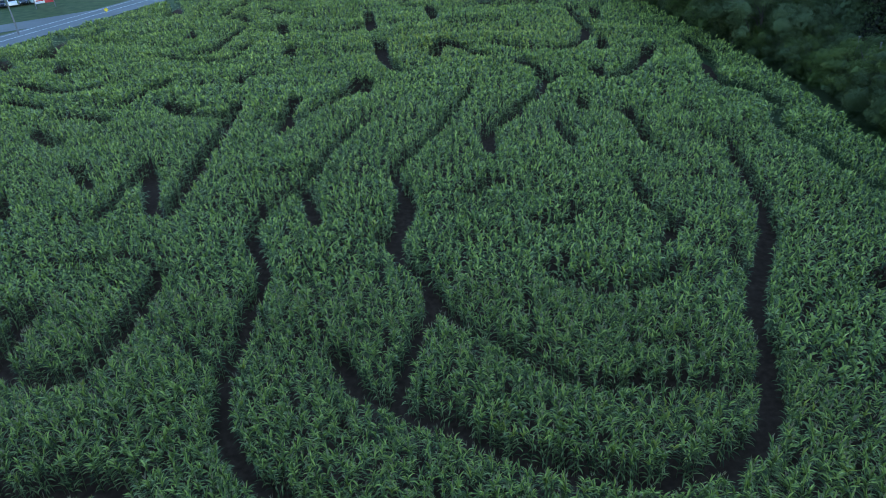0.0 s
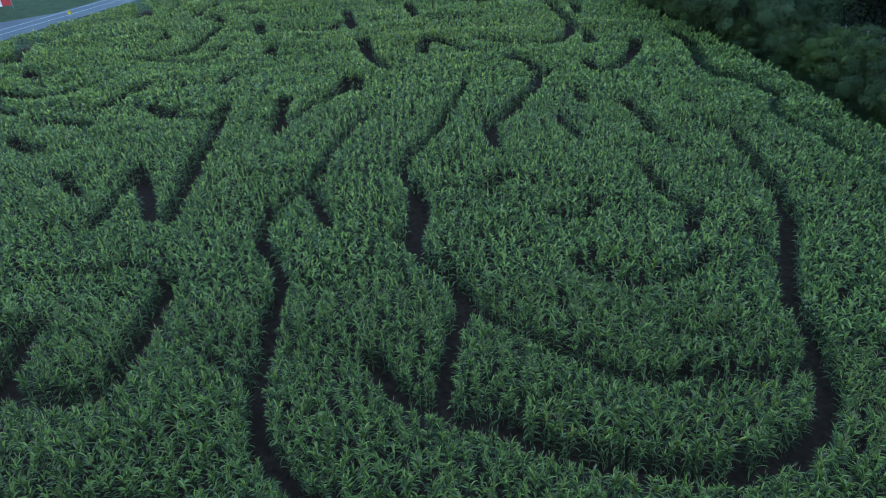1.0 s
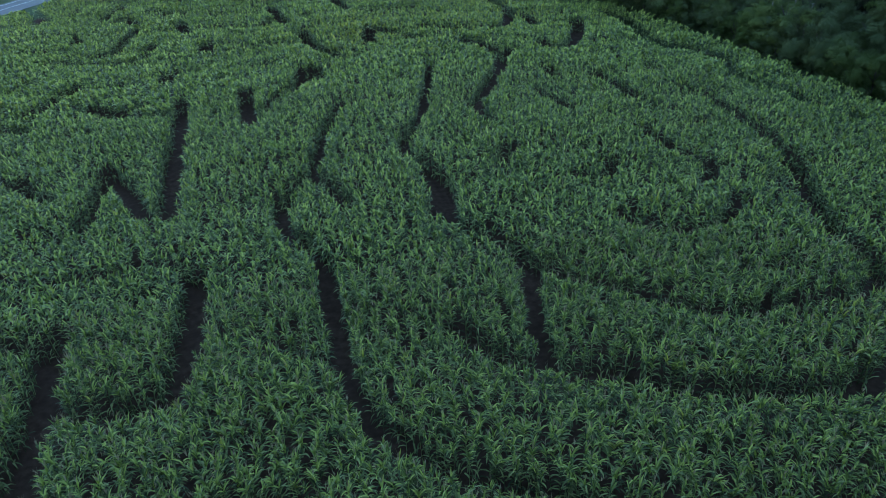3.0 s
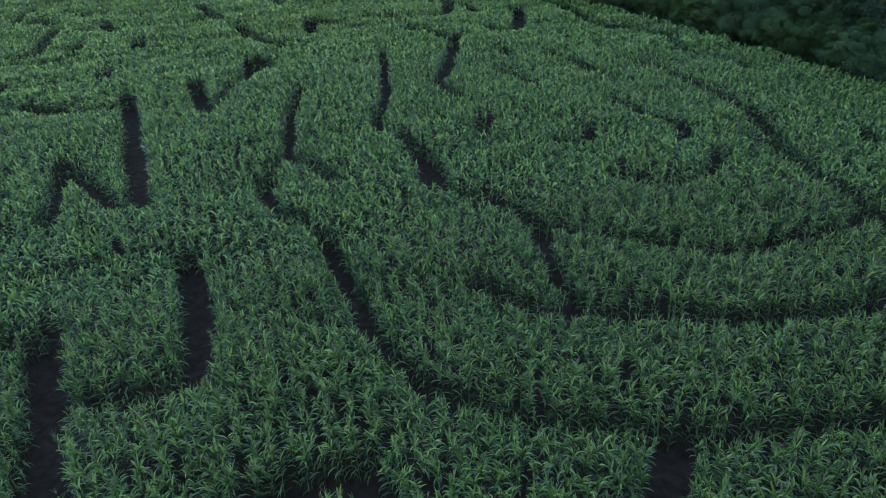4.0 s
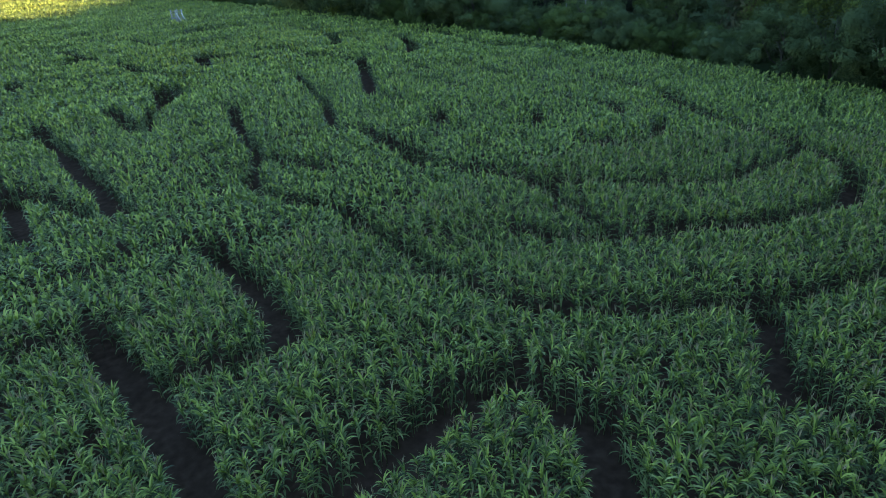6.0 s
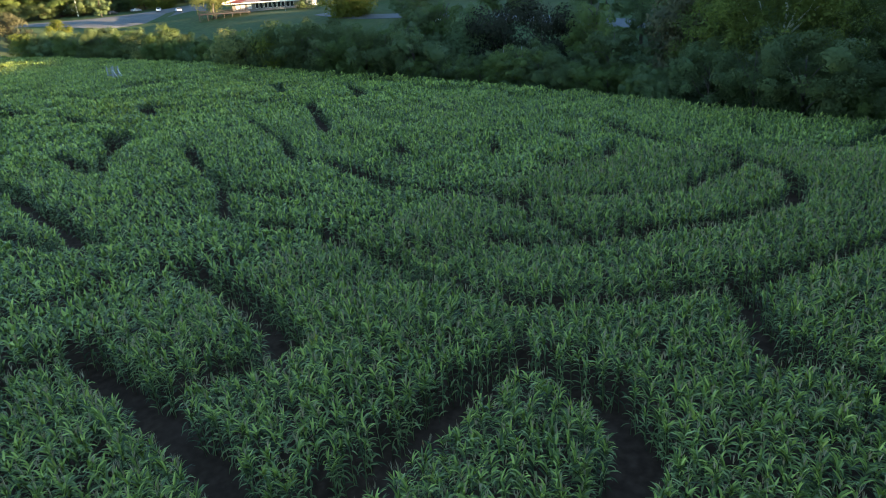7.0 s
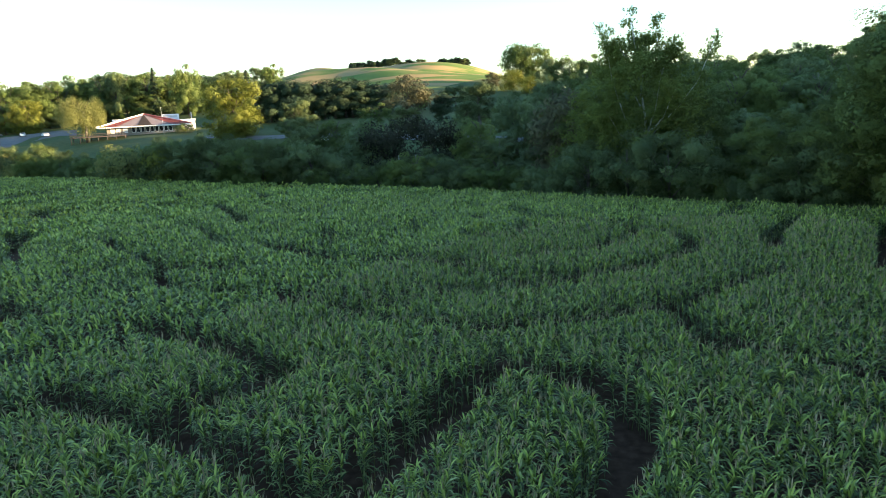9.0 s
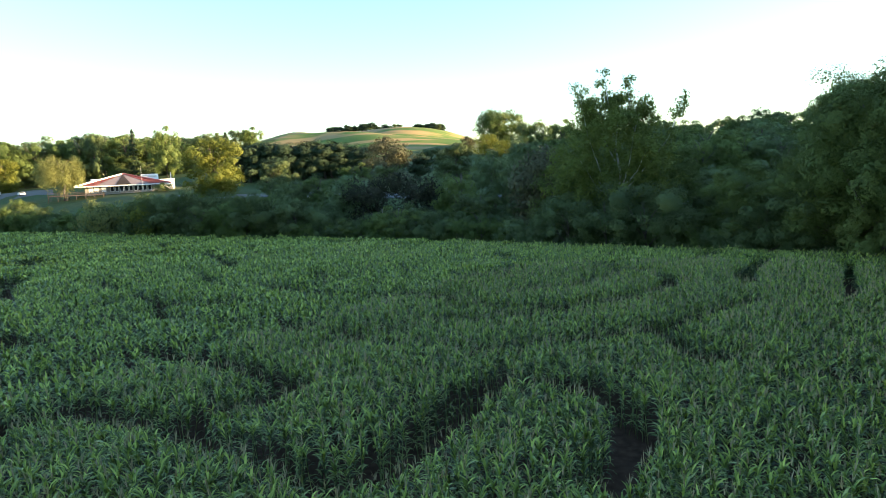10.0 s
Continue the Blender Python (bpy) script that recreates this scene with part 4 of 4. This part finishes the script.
def car(x, y, turn, paint, label):
    ob = tagged(new("car"), label, "car", "parked cars")
    ob.matrix_basis = pose(x, y, float(land(x, y)) + 0.01, 0, 0, turn)
    bm = bmesh.new()
    outline = [(-2.15, 0.35), (-2.2, 0.8), (-1.95, 0.98), (-1.5, 1.05), (-1.0, 1.45), (0.45, 1.48), (1.1, 1.02), (1.95, 0.88), (2.2, 0.65), (2.15, 0.32)]
    sides = [[bm.verts.new((px_, w * (0.88 if pz > 1.2 else 1.0), pz)) for px_, pz in outline] for w in (-0.88, 0.88)]
    bm.faces.new(sides[0])
    bm.faces.new(sides[1][::-1])
    for k in range(len(outline)):
        bm.faces.new((sides[0][k], sides[1][k], sides[1][(k + 1) % 10], sides[0][(k + 1) % 10]))
    bmesh.ops.recalc_face_normals(bm, faces=bm.faces)
    bmesh.ops.bevel(bm, geom=bm.edges[:], offset=0.05, segments=2, affect="EDGES")
    part("body", bm, paint, ob, smooth=False)
    for name, corners in (("windscreen", ((1.06, 0.7, 1.06), (0.5, 0.64, 1.44))), ("rear_window", ((-1.47, 0.7, 1.09), (-1.06, 0.64, 1.42)))):
        bm = bmesh.new()
        (x0, w0, z0), (x1, w1, z1) = corners
        out = 0.02 if x0 > 0 else -0.02
        f = bm.faces.new([bm.verts.new(v) for v in ((x0 + out, -w0, z0 + 0.02), (x0 + out, w0, z0 + 0.02), (x1 + out, w1, z1 + 0.02), (x1 + out, -w1, z1 + 0.02))])
        bmesh.ops.solidify(bm, geom=[f], thickness=0.015)
        part(name, bm, "glass", ob, "dark glass")
    for w in (-0.885, 0.87):
        part("side_window", boxed(-0.95, 0.55, w * 0.95, w * 0.95 + 0.02, 1.1, 1.38, bevel=0.005), "glass", ob, "dark glass")
    for wx in (-1.35, 1.35):
        for wy in (-0.82, 0.82):
            bm = bmesh.new()
            bmesh.ops.create_cone(bm, cap_ends=True, segments=18, radius1=0.32, radius2=0.32, depth=0.2, matrix=pose(wx, wy, 0.32, 90, 0, 0))
            bmesh.ops.bevel(bm, geom=bm.edges[:], offset=0.02, segments=1, affect="EDGES")
            wheel = part("wheel", bm, "rubber", ob, "black tyre")
            bm = bmesh.new()
            bmesh.ops.create_cone(bm, cap_ends=True, segments=14, radius1=0.19, radius2=0.15, depth=0.03, matrix=pose(wx, wy + (0.11 if wy > 0 else -0.11), 0.32, 90 if wy < 0 else -90, 0, 0))
            part("rim", bm, "metal", wheel)
    for wy in (-0.6, 0.6):
        part("headlight", boxed(2.1, 2.2, wy - 0.16, wy + 0.16, 0.62, 0.74, bevel=0.02), "white", ob, "clear headlight")
        part("tail_light", boxed(-2.22, -2.14, wy - 0.14, wy + 0.14, 0.72, 0.86, bevel=0.02), "red", ob, "red tail light")
    return ob


PAINTS = (("white", "white parked car on the verge"), ("car_dark", "black parked car on the verge"), ("car_silver", "silver parked car on the verge"), ("white", "white parked car on the verge"), ("car_dark", "black parked car on the verge"))
for k in range(8):
    paint, label = PAINTS[k % 5]
    car(-110.5 + 1.95 * k, 153.5 + 1.15 * k + random.uniform(-0.3, 0.3), -57 + random.uniform(-4, 4), paint, label)


def banner(x, y, turn):
    ob = tagged(new("banner_sign"), "red and white banner sign on two posts beside the road", "sign")
    ob.matrix_basis = pose(x, y, float(land(x, y)), 0, 0, turn) @ Matrix.Diagonal((1.9, 1.5, 1.5, 1))
    for px_ in (-1.0, 1.0):
        bm = bmesh.new()
        part("post", tube(bm, [(px_, 0, -0.2), (px_, 0, 2.3)], [0.05, 0.05]), "deck", ob)
    panel = part("panel", boxed(-0.95, 0.95, -0.03, 0.03, 0.7, 2.2, bevel=0.01), "white", ob, "white panel")
    part("border", boxed(0.05, 0.95, -0.045, 0.045, 0.7, 2.2, bevel=0.005), "red", panel, "red field")
    for k in range(3):
        part("bar", boxed(-0.85, -0.05, -0.045, 0.045, 1.0 + 0.38 * k, 1.16 + 0.38 * k, bevel=0.004), "red", panel, "red bar of writing")


def marker(x, y):
    ob = tagged(new("road_marker"), "small yellow warning sign on a post at the roadside", "sign")
    ob.matrix_basis = pose(x, y, float(land(x, y)), 0, 0, 10)
    bm = bmesh.new()
    part("post", tube(bm, [(0, 0, -0.2), (0, 0, 1.2)], [0.035, 0.03]), "metal", ob)
    bm = bmesh.new()
    bmesh.ops.create_cube(bm, size=1, matrix=pose(0, -0.04, 0.75, 0, 45, 0) @ Matrix.Diagonal((0.66, 0.02, 0.66, 1)))
    bmesh.ops.bevel(bm, geom=bm.edges[:], offset=0.006, segments=1, affect="EDGES")
    part("plate", bm, "yellow", ob, "yellow diamond plate")


def utility_pole(x, y, high):
    ob = tagged(new("utility_pole"), "grey weathered timber utility pole at the roadside", "pole")
    ob.matrix_basis = pose(x, y, float(land(x, y)), 0, 0, 60)
    bm = bmesh.new()
    part("pole", tube(bm, [(0, 0, -0.3), (0, 0, high)], [0.15, 0.1], 10), "deck", ob)
    part("crossarm", boxed(-1.2, 1.2, -0.06, 0.06, high - 0.9, high - 0.76, bevel=0.01), "deck", ob)
    for px_ in (-1.05, -0.5, 0.5, 1.05):
        bm = bmesh.new()
        part("insulator", tube(bm, [(px_, 0, high - 0.76), (px_, 0, high - 0.66), (px_, 0, high - 0.56)], [0.05, 0.06, 0.03]), "metal", ob)


banner(-90.6, 154.8, 30)
marker(-72.6, 145.0)
utility_pole(-82.6, 129.4, 9.5)


# ---- lookout in the corn ----
def lookout(x, y, turn):
    ob = tagged(new("lookout_bridge"), "grey weathered timber lookout bridge standing in the corn", "lookout")
    ob.matrix_basis = pose(x, y, float(land(x, y)) + 0.03, 0, 0, turn) @ Matrix.Diagonal((0.85, 1.1, 1.0, 1))
    for px_ in (-0.75, 0.75):
        for py_ in (-0.7, 0.7):
            part("post", boxed(px_ - 0.09, px_ + 0.09, py_ - 0.09, py_ + 0.09, 0, 4.1, bevel=0.012), "pale_timber", ob)
    for k in range(9):
        part("deck_board", boxed(-0.85, 0.85, -0.8 + 0.178 * k, -0.63 + 0.178 * k, 2.5, 2.54, bevel=0.005), "deck", ob)
    for px_ in (-0.79, 0.79):
        for z in (2.7, 3.05, 3.4, 3.75):
            part("rail", boxed(px_ - 0.03, px_ + 0.03, -0.8, 0.8, z, z + 0.12, bevel=0.008), "deck", ob, "dark weathered rail board")
    for px_ in (-0.5, 0.5):
        bm = bmesh.new()
        part("stair_string", tube(bm, [(px_, -2.6, 0.0), (px_, -0.72, 2.5)], [0.09, 0.09], 4), "deck", ob)
    for k in range(9):
        f = (k + 0.5) / 9
        part("tread", boxed(-0.5, 0.5, -2.6 + 1.88 * f - 0.13, -2.6 + 1.88 * f + 0.13, 2.5 * f, 2.5 * f + 0.04, bevel=0.006), "deck", ob)
    for px_ in (-0.58, 0.58):
        bm = bmesh.new()
        part("handrail", tube(bm, [(px_, -2.6, 1.0), (px_, -0.72, 3.5)], [0.05, 0.05], 6), "white", ob, "pale handrail")


lookout(7.2, 142.4, 15)


# ---- restaurant ----
def restaurant(x, y, turn):
    ob = tagged(new("restaurant"), "low cream restaurant with a red-ridged pyramid roof and flat wing", "building")
    base = float(land(x, y))
    ob.matrix_basis = pose(x, y, base, 0, 0, turn) @ Matrix.Diagonal((1.48, 1.3, 1.3, 1))
    wall = part("wall", boxed(-8.5, 8.5, -6, 6, -1.0, 2.15, bevel=0.02), "cream", ob, "cream siding wall")
    for k in range(9):
        cx = -2.6 + 1.05 * k
        part("window", boxed(cx - 0.4, cx + 0.4, -6.06, -5.96, 0.3, 1.78, bevel=0.01), "white", wall, "white window frame")
        part("pane", boxed(cx - 0.33, cx + 0.33, -6.075, -6.05, 0.38, 1.7), "glass", wall, "dark window pane")
    for cx in (-7.2, -6.0, -4.4):
        part("window", boxed(cx - 0.5, cx + 0.5, -6.06, -5.96, 0.3, 1.75, bevel=0.01), "white", wall, "white window frame")
    for k in range(4):
        part("pane", boxed(8.49, 8.52, -4.4 + 2.4 * k, -3.2 + 2.4 * k, 0.5, 1.75), "glass", wall, "dark window pane")
    # pyramid roof: four folded slopes with red ridges
    bm = bmesh.new()
    apex = bm.verts.new((0, 0, 5.1))
    rim = [bm.verts.new(v) for v in ((-10.6, -7.6, 2.0), (10.6, -7.6, 2.0), (10.6, 7.6, 2.0), (-10.6, 7.6, 2.0))]
    low = [bm.verts.new((v.co.x, v.co.y, 1.82)) for v in rim]
    for k in range(4):
        bm.faces.new((rim[k], rim[(k + 1) % 4], apex))
        bm.faces.new((low[k], low[(k + 1) % 4], rim[(k + 1) % 4], rim[k]))
    bm.faces.new(low)
    bmesh.ops.recalc_face_normals(bm, faces=bm.faces)
    roof = part("roof", bm, "grey_roof", ob, "grey-pink shingle roof")
    for cx, cy in ((-10.6, -7.6), (10.6, -7.6), (10.6, 7.6), (-10.6, 7.6)):
        bm = bmesh.new()
        part("ridge", tube(bm, [(cx, cy, 2.06), (0, 0, 5.18)], [0.34, 0.24], 6), "red_roof" if cx > 0 else "white", roof, "red metal ridge" if cx > 0 else "white metal ridge")
    for sx in (-1, 1):
        bm = bmesh.new()
        f = bm.faces.new([bm.verts.new(v) for v in ((sx * 9.9, -7.3, 2.16), (sx * 6.2, -7.48, 2.14), (0.2 * sx, -0.32, 5.02))])
        bmesh.ops.solidify(bm, geom=[f], thickness=-0.05)
        part("panel", bm, "red_roof", roof, "red roof slope")
    bm = bmesh.new()
    f = bm.faces.new([bm.verts.new(v) for v in ((-1.7, -7.5, 2.12), (1.7, -7.5, 2.12), (0, -0.3, 5.04))])
    bmesh.ops.solidify(bm, geom=[f], thickness=-0.05)
    part("panel", bm, "brown_timber", roof, "dark brown centre panel of the roof")
    part("fascia", boxed(-10.6, 10.6, -7.72, -7.6, 1.78, 2.06, bevel=0.01), "white", ob, "white fascia board")
    part("cap", boxed(-0.4, 0.4, -0.4, 0.4, 4.95, 5.3, bevel=0.05), "red_roof", ob)
    wing = part("wing", boxed(8.55, 11.8, -3.5, 7, -1.0, 3.0, bevel=0.02), "white", ob, "white flat-roofed wing")
    part("parapet", boxed(8.4, 12.0, -3.7, 7.2, 3.0, 3.25, bevel=0.02), "white", wing)
    unit = part("roof_unit", boxed(4.2, 8.4, 4.6, 7.4, 2.2, 4.9, bevel=0.1), "white", ob, "white rooftop plant unit")
    part("grille", boxed(4.6, 8.0, 4.54, 4.62, 3.9, 4.6), "metal", unit)
    part("vent", boxed(-7.5, -4.5, 5.2, 7, 2.2, 4.0, bevel=0.08), "white", ob, "white rooftop vent")
    bm = bmesh.new()
    part("chimney_pipe", tube(bm, [(11.3, 2, 3.2), (11.3, 2, 5.2)], [0.14, 0.14]), "metal", ob)


bx, by = spot(30.7, 280)
restaurant(bx, by, -30.7)


def terrace(x, y, turn):
    ob = tagged(new("terrace"), "long dark brown timber terrace with a post-and-rail balustrade", "terrace")
    ob.matrix_basis = pose(x, y, float(land(x, y)) + 0.7, 0, 0, turn)
    part("deck", boxed(-8.5, 8.5, -3, 3, 0.42, 0.7, bevel=0.03), "brown_timber", ob)
    for k in range(7):
        for py_ in (-2.7, 2.7):
            part("support_post", boxed(-8.4 + 2.78 * k, -8.2 + 2.78 * k, py_ - 0.1, py_ + 0.1, -2.4, 0.42), "brown_timber", ob)
    for k in range(18):
        part("post", boxed(-8.47 + k * 0.99, -8.37 + k * 0.99, -3.0, -2.9, 0.7, 1.65), "brown_timber", ob)
    for z in (1.1, 1.6):
        part("rail", boxed(-8.5, 8.5, -3.01, -2.89, z, z + 0.09, bevel=0.01), "brown_timber", ob)


tx, ty = spot(27.5, 265)
terrace(tx, ty, -33)


def flagpole(bearing, distance, high, label):
    x, y = spot(bearing, distance)
    ob = tagged(new("flagpole"), label, "flagpole")
    ob.matrix_basis = pose(x, y, float(land(x, y)))
    bm = bmesh.new()
    part("pole", tube(bm, [(0, 0, -0.3), (0, 0, high)], [0.07, 0.035]), "metal", ob)
    bm = bmesh.new()
    bmesh.ops.create_uvsphere(bm, u_segments=10, v_segments=6, radius=0.12, matrix=pose(0, 0, high + 0.1))
    part("finial", bm, "metal", ob, smooth=True)


flagpole(32.0, 263, 9.3, "tall pale metal flagpole in front of the restaurant")


def lamp_post(bearing, distance, high):
    x, y = spot(bearing, distance)
    ob = tagged(new("street_lamp"), "white street lamp post with two arms in the car park", "street lamp")
    ob.matrix_basis = pose(x, y, float(land(x, y)), 0, 0, -20)
    bm = bmesh.new()
    part("pole", tube(bm, [(0, 0, -0.3), (0, 0, high)], [0.28, 0.2]), "white", ob)
    for sx in (-1, 1):
        bm = bmesh.new()
        part("arm", tube(bm, [(0, 0, high - 0.3), (sx * 1.0, 0, high + 0.1)], [0.08, 0.06]), "white", ob)
        part("lamp_head", boxed(sx * 1.2 - 0.45, sx * 1.2 + 0.45, -0.2, 0.2, high + 0.05, high + 0.25, bevel=0.05), "white", ob)


lamp_post(17.1, 345, 9.8)


def barn(bearing, distance, turn):
    x, y = spot(bearing, distance)
    ob = tagged(new("barn"), "dark maroon timber barn with a brown gabled roof", "barn")
    ob.matrix_basis = pose(x, y, float(land(x, y)), 0, 0, turn)
    bm = bmesh.new()
    gable = [(-4.5, -0.5), (4.5, -0.5), (4.5, 4.4), (0, 7.8), (-4.5, 4.4)]
    ends = [[bm.verts.new((px_, w, pz)) for px_, pz in gable] for w in (-7, 7)]
    bm.faces.new(ends[0])
    bm.faces.new(ends[1][::-1])
    for k in range(5):
        bm.faces.new((ends[0][k], ends[1][k], ends[1][(k + 1) % 5], ends[0][(k + 1) % 5]))
    bmesh.ops.recalc_face_normals(bm, faces=bm.faces)
    wall = part("wall", bm, "barn_red_shaded", ob, "dark maroon board wall")
    for sx in (-1, 1):
        bm = bmesh.new()
        f = bm.faces.new([bm.verts.new(v) for v in ((sx * 5.1, -7.5, 4.05), (sx * 5.1, 7.5, 4.05), (0, 7.5, 7.9), (0, -7.5, 7.9))])
        bmesh.ops.solidify(bm, geom=[f], thickness=0.18)
        part("roof", bm, "brown_timber", ob)
    part("door", boxed(-1.5, 1.5, -7.08, -6.98, 0, 3.1, bevel=0.01), "brown_timber", wall, "brown double door")
    part("window", boxed(-0.6, 0.6, -7.07, -6.98, 4.6, 5.8, bevel=0.01), "white", wall, "white hayloft window")
    for k in range(4):
        part("window", boxed(4.48, 4.57, -5.6 + 3.2 * k, -4.5 + 3.2 * k, 1.5, 2.8, bevel=0.01), "white", wall, "white window frame")


barn(17.0, 362, -100)


def lot(b0, b1, d0, d1):
    bm = bmesh.new()
    g = [[bm.verts.new((*p, float(land(*p)) + 0.06)) for p in (spot(b0 + (b1 - b0) * i / 16, d0 + (d1 - d0) * j / 6 + (8 if i % 16 else 0) * math.sin(i * 0.5)) for j in range(7))] for i in range(17)]
    for i in range(16):
        for j in range(6):
            bm.faces.new((g[i][j], g[i + 1][j], g[i + 1][j + 1], g[i][j + 1]))
    bmesh.ops.recalc_face_normals(bm, faces=bm.faces)
    return tagged(part("car_park", bm, "worn_asphalt"), "pale worn asphalt car park beside the restaurant", "car park", kind="structure")


lot(9, 26, 294, 322)
for b, d, t, paint, label in ((22.6, 315, 70, "white", "white parked car in the car park"), (21.0, 330, 20, "car_silver", "silver parked car in the car park"), (44.3, 189, 60, "white", "white parked car behind the trees"), (24.0, 307, 80, "white", "white parked car near the terrace"), (19.4, 330, 10, "car_dark", "black parked car in the car park")):
    x, y = spot(b, d)
    car(x, y, t, paint, label)

# fence posts behind the hedge
for b, d in ((50.6, 116), (52.0, 115), (53.2, 113)):
    x, y = spot(b, d)
    ob = tagged(new("fence_post"), "grey weathered timber post behind the hedge", "fence post", "fence posts")
    ob.matrix_basis = pose(x, y, float(land(x, y)))
    bm = bmesh.new()
    part("post", tube(bm, [(0, 0, -0.2), (0, 0, 6.3)], [0.09, 0.08]), "deck", ob)
    part("cap", boxed(-0.11, 0.11, -0.11, 0.11, 6.3, 6.36, bevel=0.01), "deck", ob)
